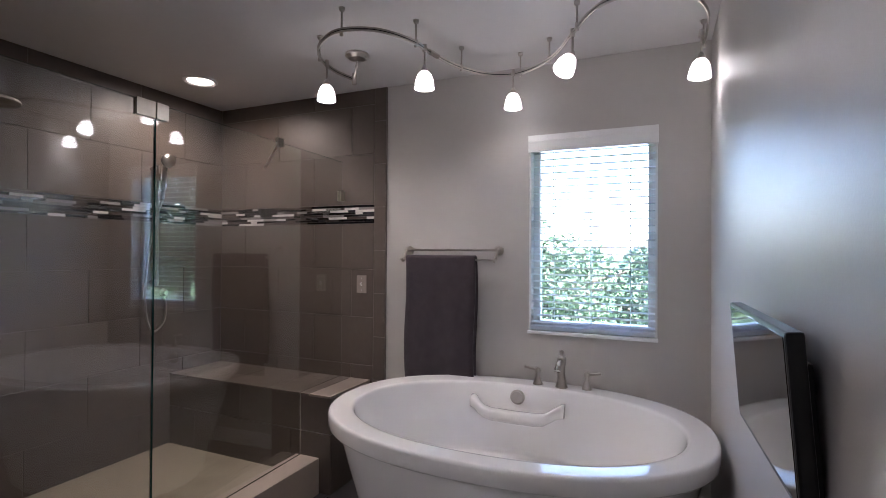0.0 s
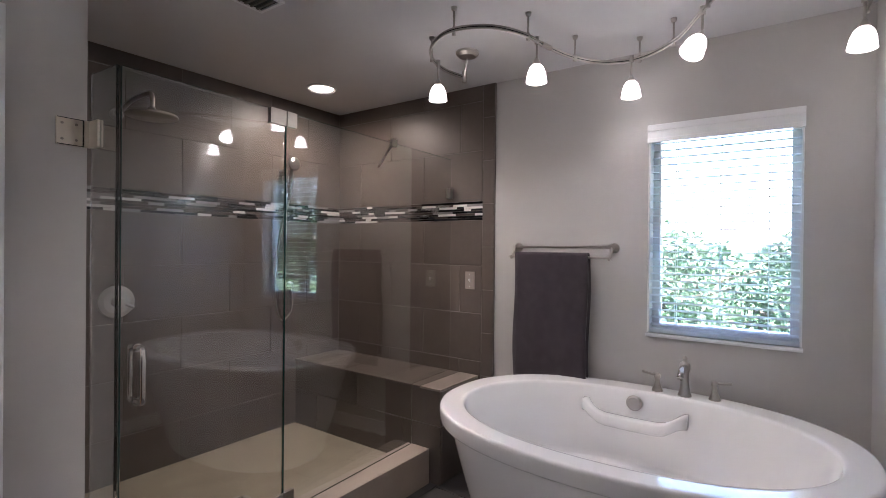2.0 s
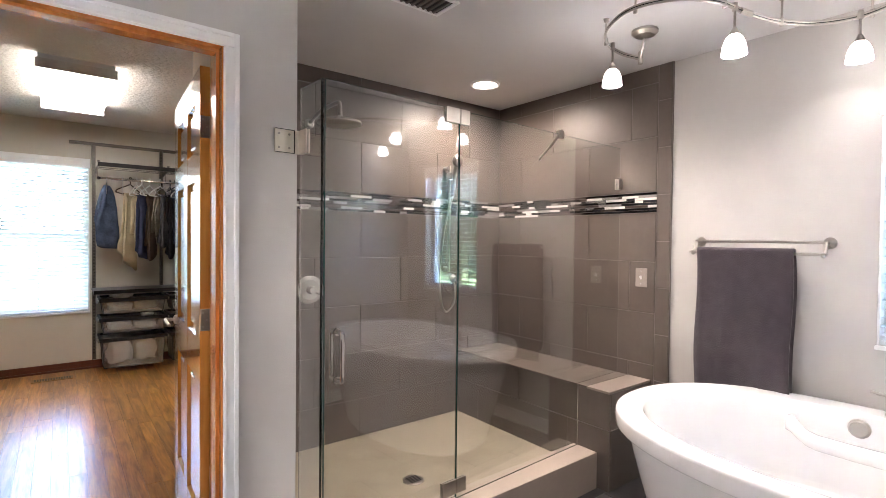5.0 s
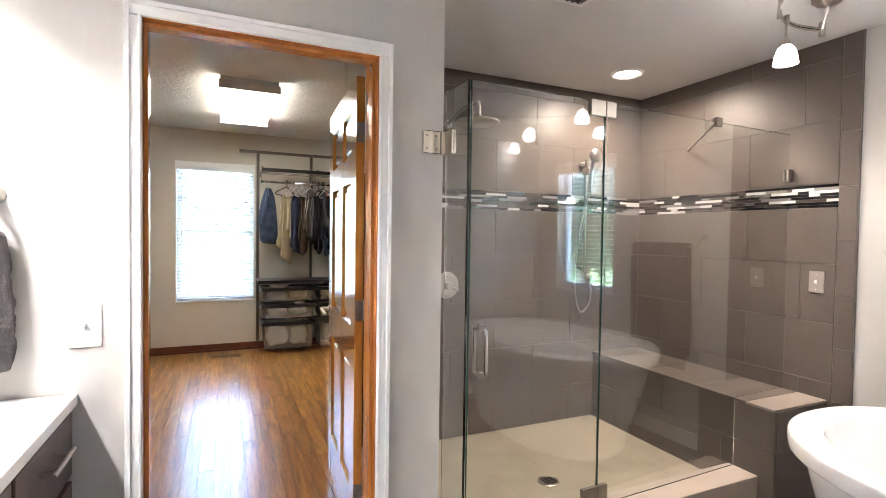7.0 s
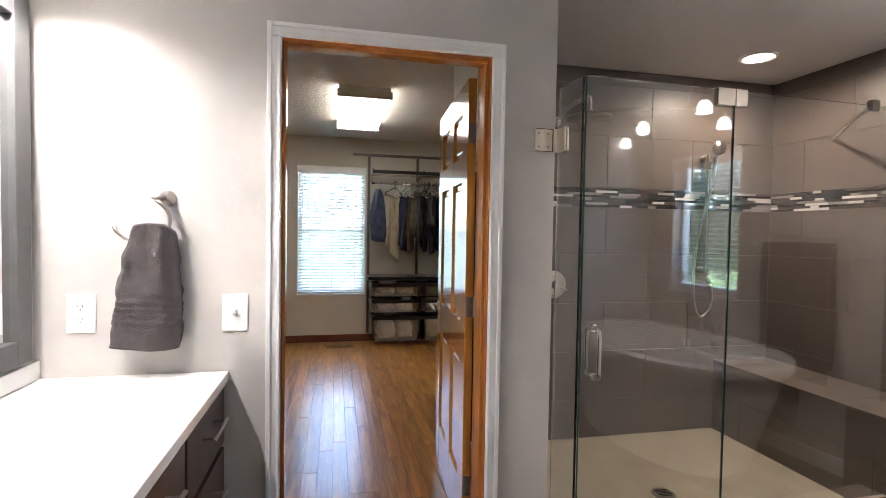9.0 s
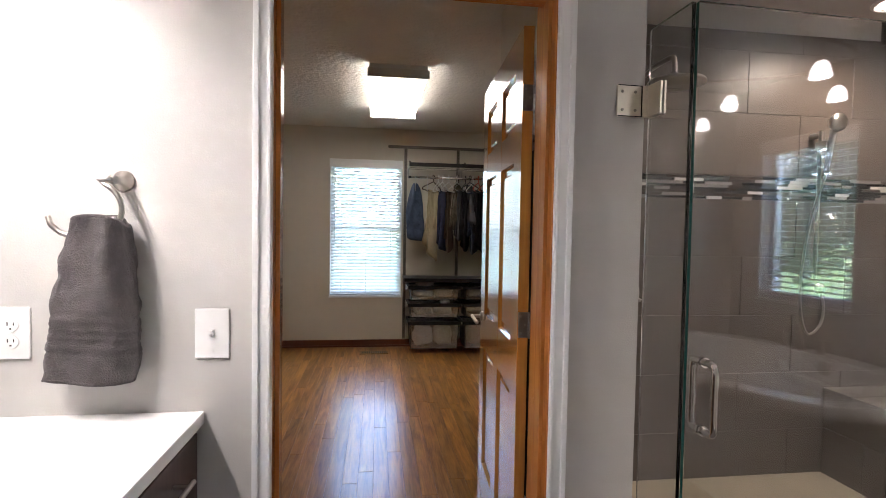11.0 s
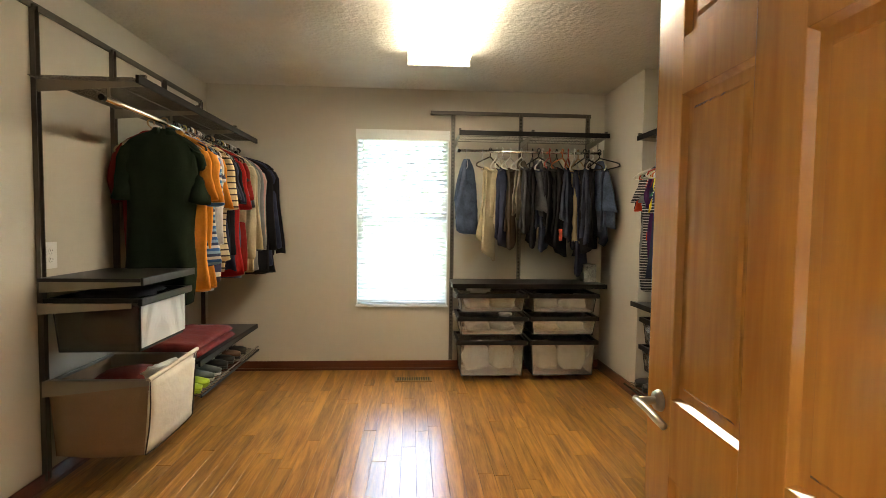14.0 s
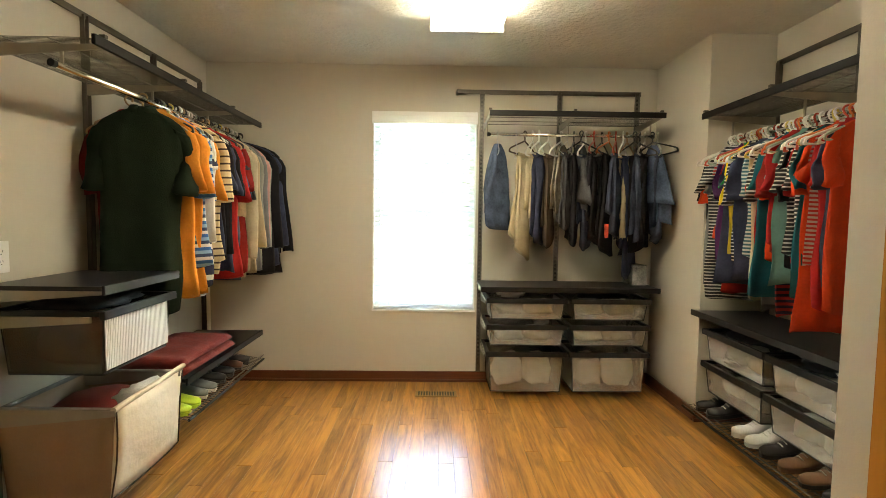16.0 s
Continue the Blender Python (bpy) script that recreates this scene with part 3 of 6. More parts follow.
# shower head on its arm
rain = thing("rain_shower_head", "round nickel rain shower head on a wall arm", "shower head")
part("arm", tube(bmesh.new(), spline(((1.13, 0.975, 2.055), (1.13, 0.80, 2.10), (1.13, 0.62, 2.105), (1.13, 0.585, 2.085), (1.13, 0.58, 2.03)), 6), 0.011, 10), NICKEL, rain, smooth=True)
part("wall_flange", lathe(bmesh.new(), ((0.0, -0.014), (0.02, -0.014), (0.03, 0), (0.0, 0)), (1.13, 0.97, 2.055), "Y", 18), NICKEL, rain)
part("rose", lathe(bmesh.new(), ((0.0, 0.045), (0.016, 0.045), (0.02, 0.02), (0.11, 0.012), (0.115, 0.004), (0.113, -0.002), (0.0, -0.002)), (1.13, 0.58, 1.985), "Z", 28), NICKEL, rain, smooth=True)
valve = thing("shower_valve", "round nickel shower valve with a lever", "shower valve")
part("escutcheon", lathe(bmesh.new(), ((0.0, -0.012), (0.06, -0.012), (0.082, -0.004), (0.085, 0), (0.0, 0)), (1.135, 0.97, 1.06), "Y", 28), NICKEL, valve)
part("hub", lathe(bmesh.new(), ((0.0, -0.06), (0.022, -0.06), (0.027, -0.012), (0.0, -0.012)), (1.135, 0.97, 1.06), "Y", 18), NICKEL, valve)
part("lever", tube(bmesh.new(), ((1.135, 0.925, 1.06), (1.19, 0.90, 1.03)), 0.008, 8), NICKEL, valve)
hand = thing("hand_shower", "nickel hand shower on a slide bar with hose", "hand shower")
part("slide_bar", rod((2.15, 0.915, 1.14), (2.15, 0.915, 1.90), 0.010), NICKEL, hand)
for z in (1.16, 1.88):
    part("bar_mount", tube(bmesh.new(), ((2.15, 0.97, z), (2.15, 0.915, z)), 0.016, 10), NICKEL, hand)
part("holder", boxes((2.128, 2.172, 0.86, 0.925, 1.80, 1.845), bevel=0.006), NICKEL, hand)
part("wand", tube(bmesh.new(), ((2.15, 0.875, 1.68), (2.15, 0.86, 1.80), (2.15, 0.845, 1.90)), [0.012, 0.014, 0.016], 10), NICKEL, hand, smooth=True)
part("spray_head", lathe(bmesh.new(), ((0.0, 0.02), (0.03, 0.015), (0.045, -0.01), (0.043, -0.025), (0.0, -0.025)), (2.15, 0.835, 1.925), "Y", 18), NICKEL, hand, smooth=True)
part("hose", tube(bmesh.new(), spline(((2.15, 0.875, 1.68), (2.10, 0.90, 1.45), (2.085, 0.93, 1.15), (2.095, 0.93, 0.95), (2.14, 0.93, 0.85), (2.21, 0.93, 0.90), (2.235, 0.94, 1.0), (2.235, 0.965, 1.07)), 8), 0.0065, 8), NICKEL, hand, smooth=True)
part("wall_elbow", lathe(bmesh.new(), ((0.0, -0.03), (0.014, -0.03), (0.028, -0.006), (0.03, 0), (0.0, 0)), (2.235, 0.97, 1.085), "Y", 16), NICKEL, hand)


# recessed lamp in the shower ceiling and air grille
can = thing("recessed_light", "lit round recessed ceiling light with white trim", "ceiling light")
part("trim_ring", lathe(bmesh.new(), ((0.072, 0.0), (0.098, 0.0), (0.098, -0.006), (0.085, -0.012), (0.072, -0.004)), (2.167, 0.565, BATH_H), "Z", 32), WHITE, can)
part("lens", lathe(bmesh.new(), ((0.0, -0.001), (0.073, -0.001), (0.073, -0.004), (0.0, -0.006)), (2.167, 0.565, BATH_H), "Z", 32), GLOW_CAN, can, "glowing lens")
lamp = new("recessed_lamp", bpy.data.lights.new("recessed_lamp", "SPOT"))
lamp.data.energy, lamp.data.color, lamp.data.spot_size, lamp.data.spot_blend, lamp.data.shadow_soft_size = 3.0, (1.0, 0.82, 0.64), radians(176), 0.8, 0.08
lamp.matrix_world = look((2.167, 0.565, BATH_H - 0.02), (2.167, 0.565, 0))
grille = thing("ceiling_vent", "grey slatted air grille in the bathroom ceiling", "air vent")
part("frame", boxes((1.05, 1.31, -0.20, -0.185, 2.390, 2.3995), (1.05, 1.31, -0.055, -0.04, 2.390, 2.3995), (1.05, 1.065, -0.185, -0.055, 2.390, 2.3995), (1.295, 1.31, -0.185, -0.055, 2.390, 2.3995)), WHITE, grille)
part("backing", boxes((1.065, 1.295, -0.185, -0.055, 2.397, 2.3995)), BLACK, grille)
for k in range(8):
    part("slat", boxes((1.067 + k * 0.029, 1.077 + k * 0.029, -0.184, -0.056, 2.390, 2.3965)), STEEL, grille)


# ---- bathtub ----
def bathtub():
    tub = thing("bathtub", "white oval freestanding acrylic bathtub", "bathtub")
    cx, cy, a, b, rim = 2.108, -1.400, 0.580, 0.812, 0.67
    seg = 72

    def ring(da, db, z, p=2.3, sx=0.0):
        out = []
        for k in range(seg):
            t = 2 * math.pi * k / seg
            c, s = math.cos(t), math.sin(t)
            out.append((cx + sx + (a + da) * math.copysign(abs(c) ** (2 / p), c), cy + (b + db) * math.copysign(abs(s) ** (2 / p), s), z))
        return out

    shell = [ring(-0.20, -0.20, 0.0), ring(-0.19, -0.19, 0.012), ring(-0.185, -0.185, 0.03), ring(-0.15, -0.15, 0.20), ring(-0.09, -0.085, 0.42), ring(-0.055, -0.050, 0.56), ring(-0.046, -0.042, 0.606)]
    part("shell", loft(bmesh.new(), shell, cap=False), ACRYLIC, tub, smooth=True)
    rows = [ring(-0.046, -0.042, 0.602), ring(-0.010, -0.010, 0.602), ring(-0.003, -0.003, 0.605), ring(0.0, 0.0, 0.611), ring(0.002, 0.002, 0.640), ring(0.001, 0.001, 0.657), ring(-0.001, -0.001, 0.664), ring(-0.006, -0.006, 0.669), ring(-0.014, -0.014, rim), ring(-0.03, -0.03, rim + 0.0003)]
    s = -0.022
    rows += [ring(-0.098, -0.090, rim + 0.0005, 2.3, s), ring(-0.112, -0.103, rim - 0.0005, 2.25, s), ring(-0.117, -0.108, rim - 0.004, 2.2, s), ring(-0.121, -0.112, rim - 0.014, 2.2, s), ring(-0.140, -0.136, 0.58, 2.2, s), ring(-0.162, -0.168, 0.46, 2.2, s), ring(-0.180, -0.20, 0.36, 2.2, s),
             ring(-0.186, -0.215, 0.338, 2.2, s), ring(-0.196, -0.228, 0.330, 2.2, s), ring(-0.226, -0.25, 0.326, 2.2, s), ring(-0.236, -0.262, 0.320, 2.2, s), ring(-0.245, -0.275, 0.29, 2.2, s), ring(-0.275, -0.32, 0.21, 2.2, s), ring(-0.30, -0.35, 0.182, 2.2, s), ring(-0.34, -0.40, 0.170, 2.2, s), ring(-0.50, -0.72, 0.165, 2.2, s)]
    bm = loft(bmesh.new(), rows, cap=False)
    bm.verts.ensure_lookup_table()
    bm.faces.new(bm.verts[-seg:])
    part("basin", bm, ACRYLIC, tub, smooth=True)
    # moulded grip on the far side, under the overflow
    g = bmesh.new()
    y0, y1 = cy - 0.165, cy + 0.295
    rows = []
    for y, zz, out in ((y0 - 0.012, 0.590, 0.0), (y0 + 0.004, 0.590, 0.008), (y0 + 0.022, 0.586, 0.020), (y0 + 0.048, 0.572, 0.030), (y0 + 0.075, 0.556, 0.034), (y0 + 0.11, 0.548, 0.036), ((y0 + y1) / 2, 0.546, 0.036), (y1 - 0.11, 0.548, 0.036), (y1 - 0.075, 0.556, 0.034), (y1 - 0.048, 0.572, 0.030), (y1 - 0.022, 0.586, 0.020), (y1 - 0.004, 0.590, 0.008), (y1 + 0.012, 0.590, 0.0)):
        end = out < 0.01
        hz, back = (0.032 if end else 0.029), (2.53 if end else 2.470 if out > 0.025 else 2.50)
        out *= 1.35
        c0 = (2.452 - out + back) / 2
        hx = (back - 2.452 + out) / 2
        rows.append([(c0 + hx * math.copysign(abs(math.cos(q)) ** 0.55, math.cos(q)), y, zz - 0.012 + hz * math.copysign(abs(math.sin(q)) ** 0.55, math.sin(q))) for q in (2 * math.pi * i / 16 for i in range(16))])
    loft(g, rows)
    part("grip_rail", g, ACRYLIC, tub, "moulded white grip rail", True)
    part("overflow_cover", lathe(bmesh.new(), ((0.0, -0.016), (0.030, -0.016), (0.038, -0.006), (0.038, 0.004), (0.0, 0.004)), (2.525, cy + 0.068, 0.612), "X", 24), NICKEL, tub, "round nickel overflow cover")
    return cx, cy, rim


TCX, TCY, RIM = bathtub()
faucet = thing("tub_faucet", "brushed nickel tub faucet with two lever handles", "faucet")
FX, FY = 2.592, -1.545
bm = bmesh.new()
lathe(bm, ((0.0, 0), (0.031, 0), (0.031, 0.006), (0.027, 0.016), (0.021, 0.045), (0.018, 0.085), (0.0185, 0.115), (0.024, 0.125), (0.024, 0.150), (0.020, 0.158), (0.012, 0.162), (0.008, 0.168), (0.012, 0.176), (0.012, 0.184), (0.007, 0.190), (0.0, 0.191)), (FX, FY, RIM), "Z", 24)
part("spout_column", bm, NICKEL, faucet, smooth=True)
part("spout", tube(bmesh.new(), spline(((FX, FY, RIM + 0.137), (FX - 0.05, FY, RIM + 0.138), (FX - 0.10, FY, RIM + 0.128), (FX - 0.122, FY, RIM + 0.108)), 6), [0.017] * 6 + [0.016] * 6 + [0.015] * 7, 14), CHROME, faucet, smooth=True)
for dy, sgn in ((0.125, 1), (-0.125, -1)):
    h = part("handle_base", lathe(bmesh.new(), ((0.0, 0), (0.026, 0), (0.024, 0.010), (0.014, 0.035), (0.012, 0.06), (0.016, 0.07), (0.012, 0.085), (0.0, 0.09)), (FX + 0.012, FY + dy, RIM), "Z", 18), NICKEL, faucet, smooth=True)
    part("lever", tube(bmesh.new(), ((FX + 0.012, FY + dy - sgn * 0.012, RIM + 0.076), (FX + 0.01, FY + dy + sgn * 0.03, RIM + 0.080), (FX + 0.005, FY + dy + sgn * 0.07, RIM + 0.088)), [0.007, 0.006, 0.007], 10), NICKEL, h, smooth=True)


# ---- towel bar, towel, wall plates ----
def post_flange(bm, p, axis, out):
    s = 1 if out > 0 else -1
    lathe(bm, ((0.0, 0), (0.027, 0), (0.026, s * 0.008), (0.014, s * 0.018), (0.010, s * 0.04), (0.012, out), (0.0, out + s * 0.004)), p, axis, 18)


bar = thing("towel_bar", "brushed nickel double towel bar on the wall", "towel bar")
for y in (-0.600, -1.172):
    bm = bmesh.new()
    post_flange(bm, (XW, y, 1.372), "X", -0.05)
    tube(bm, spline(((XW - 0.045, y, 1.372), (XW - 0.06, y, 1.35), (XW - 0.085, y, 1.315), (XW - 0.10, y, 1.312), (XW - 0.108, y, 1.325)), 5), 0.008, 10)
    part("bracket", bm, NICKEL, bar, smooth=True)
part("back_rod", rod((XW - 0.048, -0.59, 1.375), (XW - 0.048, -1.182, 1.375), 0.0065), NICKEL, bar)
part("front_rod", rod((XW - 0.098, -0.585, 1.320), (XW - 0.098, -1.187, 1.320), 0.0065), NICKEL, bar)


def draped(name, y0, y1, xr, zr, drop_front, drop_back, material, label):
    """A folded towel over a rod along y: one continuous sheet with thickness, bellied and slightly rumpled."""
    t = thing(name, label, "towel")
    prof, n = [], 26
    for k in range(n):
        prof.append((-0.017 - 0.010 * math.sin(math.pi * k / n), -drop_front + drop_front * k / n))
    for k in range(9):
        an = math.pi - math.pi * k / 8
        prof.append((0.017 * math.cos(an), 0.013 * math.sin(an)))
    for k in range(n):
        prof.append((0.017 + 0.006 * math.sin(math.pi * k / n), -drop_back * (k + 1) / n))
    m = 14
    bm = bmesh.new()
    rows = []
    for j in range(m + 1):
        y = y0 + (y1 - y0) * j / m
        wob = 0.004 * math.sin(j * 1.1) + 0.003 * math.sin(j * 2.3)
        rows.append([(xr + x + wob * min(1, -z * 2.5 if z < 0 else 0) * (1 if x < 0 else 0.5), y + 0.006 * math.sin(z * 9) * (1 if j in (0, m) else 0.3), zr + z) for x, z in prof])
    loft(bm, rows, closed=False)
    ob = part("cloth", bm, material, t, smooth=True)
    s = ob.modifiers.new("thick", "SOLIDIFY")
    s.thickness, s.offset = 0.011, 0
    return t


draped("bath_towel", -0.634, -1.064, XW - 0.098, 1.327, 0.80, 0.72, TOWEL_PLUM, "dark plum-grey terry bath towel folded over the bar")


def wall_plate(name, m, label, category, kind, material=None):
    """A cover plate in its own frame: x along the wall, z up, y out into the room (negative)."""
    p = thing(name, label, category)
    p.matrix_world = m
    part("plate", boxes((-0.043, 0.043, -0.006, 0, -0.066, 0.066), bevel=0.004), material or PLASTIC, p)
    if kind == "switch":
        part("toggle_slot", boxes((-0.006, 0.006, -0.0075, -0.0062, -0.013, 0.013)), PLASTIC, p)
        bm = bmesh.new()
        loft(bm, [[(sx * w, y, z + sz * h) for sx, sz in ((-1, -1), (1, -1), (1, 1), (-1, 1))] for y, z, w, h in ((-0.007, 0, 0.0045, 0.009), (-0.02, 0.006, 0.004, 0.005))])
        part("toggle", bm, PLASTIC, p)
    else:
        for z in (-0.021, 0.021):
            o = part("receptacle", lathe(bmesh.new(), ((0.0, -0.0085), (0.017, -0.0085), (0.018, -0.006), (0.0, -0.006)), (0, 0, z), "Y", 20), PLASTIC, p)
            part("slots", boxes((-0.008, -0.006, -0.0095, -0.0086, z - 0.001, z + 0.008), (0.006, 0.008, -0.0095, -0.0086, z - 0.001, z + 0.007), (-0.002, 0.002, -0.0095, -0.0086, z - 0.011, z - 0.007)), BLACK, o)
    for z in ((-0.045, 0.045) if kind == "switch" else (0.0,)):
        part("screw", lathe(bmesh.new(), ((0.0, -0.0075), (0.003, -0.0075), (0.003, -0.006), (0.0, -0.006)), (0, 0, z), "Y", 8), PLASTIC, p)
    return p


wall_plate("light_switch", pose(-0.525, 0, 1.076), "white toggle light switch beside the doorway", "light switch", "switch")
wall_plate("power_outlet", pose(-1.000, 0, 1.082), "white power outlet above the vanity top", "power outlet", "outlet")
wall_plate("light_switch", pose(XW - 0.016, -0.262, 1.155, 0, 0, -90), "taupe plated toggle switch on the tiled wall strip", "light switch", "switch", mat("taupe_plate", (0.30, 0.26, 0.235), 0.4)).scale = (0.85, 1, 0.85)
wall_plate("power_outlet", pose(CL, 2.50, 1.15, 0, 0, 90), "white power outlet on the closet wall", "power outlet", "outlet")

# hand towel on its ring
tring = thing("towel_ring", "brushed nickel open towel ring", "towel ring")
bm = bmesh.new()
post_flange(bm, (-0.739, 0, 1.468), "Y", -0.055)
part("mount", bm, NICKEL, tring, smooth=True)
arc = [(-0.800 + 0.085 * math.cos(t), -0.062, 1.395 + 0.072 * math.sin(t)) for t in (radians(d) for d in range(68, -101, -12))]
arc += [(-0.852, -0.062, 1.335), (-0.874, -0.062, 1.355), (-0.880, -0.062, 1.375)]
part("ring", tube(bmesh.new(), [(-0.739, -0.055, 1.468)] + arc, 0.0065, 10), NICKEL, tring, smooth=True)
htowel = thing("hand_towel", "grey-brown terry hand towel hanging in the ring", "towel")
bm = bmesh.new()
rings = []
for k in range(61):
    f = k / 60
    z = 1.382 - 0.415 * f
    w = 0.066 + 0.036 * min(1, f * 1.5) ** 0.8
    dp = 0.036 - 0.012 * f
    cx0 = -0.767 - 0.022 * f
    ring = []
    for j in range(64):
        t = 2 * math.pi * j / 64
        cs, sn = math.cos(t), math.sin(t)
        fold = 1 + (0.22 * math.sin(5 * t + 1.0 + 1.5 * f) + 0.13 * math.sin(9 * t - 2 * f)) * (1 - 0.55 * f)
        groove = -0.004 if min(abs(f - g) for g in (0.59, 0.645, 0.70, 0.755, 0.81)) < 0.009 else 0
        px, py = (w + groove * 0.5) * math.copysign(abs(cs) ** 0.7, cs), (dp * fold + groove) * sn
        wob = 0.010 * noise.noise((px * 18, 3.0 + sn, z * 11)) + 0.004 * noise.noise((px * 50, sn * 3, z * 30))
        ring.append((cx0 + px + wob, -0.055 + py + wob, z - 0.03 * f * (0.35 * cs - 0.5 * cs * cs * (1 if cs > 0 else 0.2)) - 0.01 * (1 - f) * cs * cs * 3))
    rings.append(ring)
loft(bm, rings)
part("cloth", bm, TOWEL_GREY, htowel, smooth=True)

# ---- television on the side wall ----
tv = thing("television", "slim black wall-mounted television, switched off", "television")
tv.matrix_world = pose(1.145, -2.190, 1.108, -4.5, 0, 1.5)
part("cabinet", boxes((-0.252, 0.252, -0.014, 0.012, -0.136, 0.136), bevel=0.005), BLACK, tv)
part("screen", boxes((-0.241, 0.241, 0.0118, 0.0132, -0.122, 0.128)), SCREEN, tv, "dark reflective screen")
part("rear_housing", boxes((-0.23, 0.23, -0.026, -0.0135, -0.130, 0.085), bevel=0.004), BLACK, tv)
part("wall_bracket", boxes((-0.10, 0.10, -0.040, -0.0255, -0.06, 0.06), bevel=0.002), BLACK, tv)

# ---- vanity ----
vanity = thing("vanity_cabinet", "dark brown wooden vanity cabinet with drawers", "cabinet")
part("body", boxes((XL + 0.002, -0.575, -1.55, -0.002, 0.10, 0.835)), ESPRESSO, vanity)
part("plinth", boxes((XL + 0.02, -0.64, -1.54, -0.01, 0.0, 0.10)), ESPRESSO, vanity)
for y0, y1 in ((-0.46, -0.02), (-0.92, -0.48), (-1.53, -0.94)):
    for z0, z1 in ((0.63, 0.82), (0.38, 0.61), (0.12, 0.36)):
        d = part("drawer_front", boxes((-0.5745, -0.556, y0, y1, z0, z1), bevel=0.003), ESPRESSO, vanity)
        yc, zc = (y0 + y1) / 2, (z0 + z1) / 2 + 0.03
        bm = rod((-0.520, yc - 0.09, zc), (-0.520, yc + 0.09, zc), 0.006)
        for yy in (yc - 0.065, yc + 0.065):
            tube(bm, ((-0.556, yy, zc), (-0.520, yy, zc)), 0.005, 8)
        part("bar_pull", bm, NICKEL, d, "brushed nickel bar pull")
solid("worktop", boxes((XL + 0.002, -0.545, -1.56, -0.001, 0.836, 0.870), bevel=0.003), QUARTZ, "white stone vanity top", "worktop")
solid("backsplash", boxes((XL + 0.001, XL + 0.02, -1.55, -0.002, 0.8705, 0.93), bevel=0.002), QUARTZ, "low white stone backsplash on the vanity top", "backsplash")
mir = thing("wall_mirror", "wall mirror in a wide grey wooden frame", "mirror")
y0, y1, z0, z1 = -0.95, -0.062, 0.945, 2.06
for r in ((y0, y0 + 0.075, z0, z1), (y1 - 0.075, y1, z0, z1), (y0 + 0.075, y1 - 0.075, z0, z0 + 0.075), (y0 + 0.075, y1 - 0.075, z1 - 0.075, z1)):
    part("frame_rail", boxes((XL + 0.001, XL + 0.032, *r), bevel=0.004), FRAME_GREY, mir)
part("mirror_glass", boxes((XL + 0.001, XL + 0.012, y0 + 0.0755, y1 - 0.0755, z0 + 0.0755, z1 - 0.0755)), MIRROR, mir)
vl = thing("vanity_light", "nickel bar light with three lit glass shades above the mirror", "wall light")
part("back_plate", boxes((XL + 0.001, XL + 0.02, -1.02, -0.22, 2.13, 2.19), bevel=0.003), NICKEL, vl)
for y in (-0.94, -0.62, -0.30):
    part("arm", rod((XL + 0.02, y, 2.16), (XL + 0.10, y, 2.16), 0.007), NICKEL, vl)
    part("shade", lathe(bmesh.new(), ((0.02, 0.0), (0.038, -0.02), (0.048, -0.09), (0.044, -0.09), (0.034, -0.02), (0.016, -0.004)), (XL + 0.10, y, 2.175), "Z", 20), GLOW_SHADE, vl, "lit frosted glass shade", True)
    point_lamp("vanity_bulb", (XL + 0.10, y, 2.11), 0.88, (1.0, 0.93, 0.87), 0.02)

# ---- track light ----
track = thing("track_light", "curved brushed nickel track light on the bathroom ceiling", "track light")
RZ = 2.295
curve = spline([(2.27, -0.49, RZ), (2.12, -0.465, RZ), (1.96, -0.497, RZ), (1.835, -0.58, RZ), (1.75, -0.71, RZ), (1.745, -0.815, RZ), (1.81, -0.925, RZ), (1.95, -1.0, RZ), (2.114, -1.026, RZ), (2.31, -1.078, RZ), (2.46, -1.18, RZ),
                (2.505, -1.34, RZ), (2.37, -1.53, RZ), (2.155, -1.658, RZ), (1.98, -1.76, RZ), (1.91, -1.85, RZ), (1.90, -1.98, RZ), (1.98, -2.10, RZ), (2.12, -2.165, RZ), (2.30, -2.185, RZ), (2.50, -2.18, RZ)], 8)
for dz in (0.006, -0.006):
    part("rail", tube(bmesh.new(), [p + Vector((0, 0, dz)) for p in curve], 0.0048, 8), NICKEL, track, smooth=True)
part("rail_web", tube(bmesh.new(), curve, 0.0028, 6), BLACK, track)
for x, y in ((1.946, -0.501), (1.756, -0.762), (1.98, -1.003), (2.327, -1.085), (2.515, -1.34), (2.394, -1.515), (2.09, -1.69), (2.476, -2.182)):
    bm = rod((x, y, RZ - 0.012), (x, y, BATH_H - 0.012), 0.0045, 8)
    lathe(bm, ((0.0, 0.0), (0.014, 0.0), (0.011, -0.014), (0.0, -0.02)), (x, y, BATH_H), "Z", 14)
    lathe(bm, ((0.0, 0.016), (0.008, 0.016), (0.009, -0.016), (0.0, -0.018)), (x, y, RZ), "Z", 12)
    part("standoff", bm, NICKEL, track, smooth=True)
bm = lathe(bmesh.new(), ((0.0, 0.0), (0.062, 0.0), (0.062, -0.012), (0.045, -0.026), (0.012, -0.032), (0.0, -0.032)), (2.20, -0.545, BATH_H), "Z", 28)
tube(bm, ((2.215, -0.535, BATH_H - 0.03), (2.245, -0.50, RZ)), 0.006, 8)
lathe(bm, ((0.0, 0.03), (0.013, 0.03), (0.013, -0.03), (0.0, -0.03)), (2.255, -0.492, RZ), "Z", 12)
part("canopy", bm, NICKEL, track, "round nickel power canopy")
part("rail_joint", tube(bmesh.new(), ((2.08, -1.021, RZ), (2.15, -1.034, RZ)), 0.0125, 10), CHROME, track)


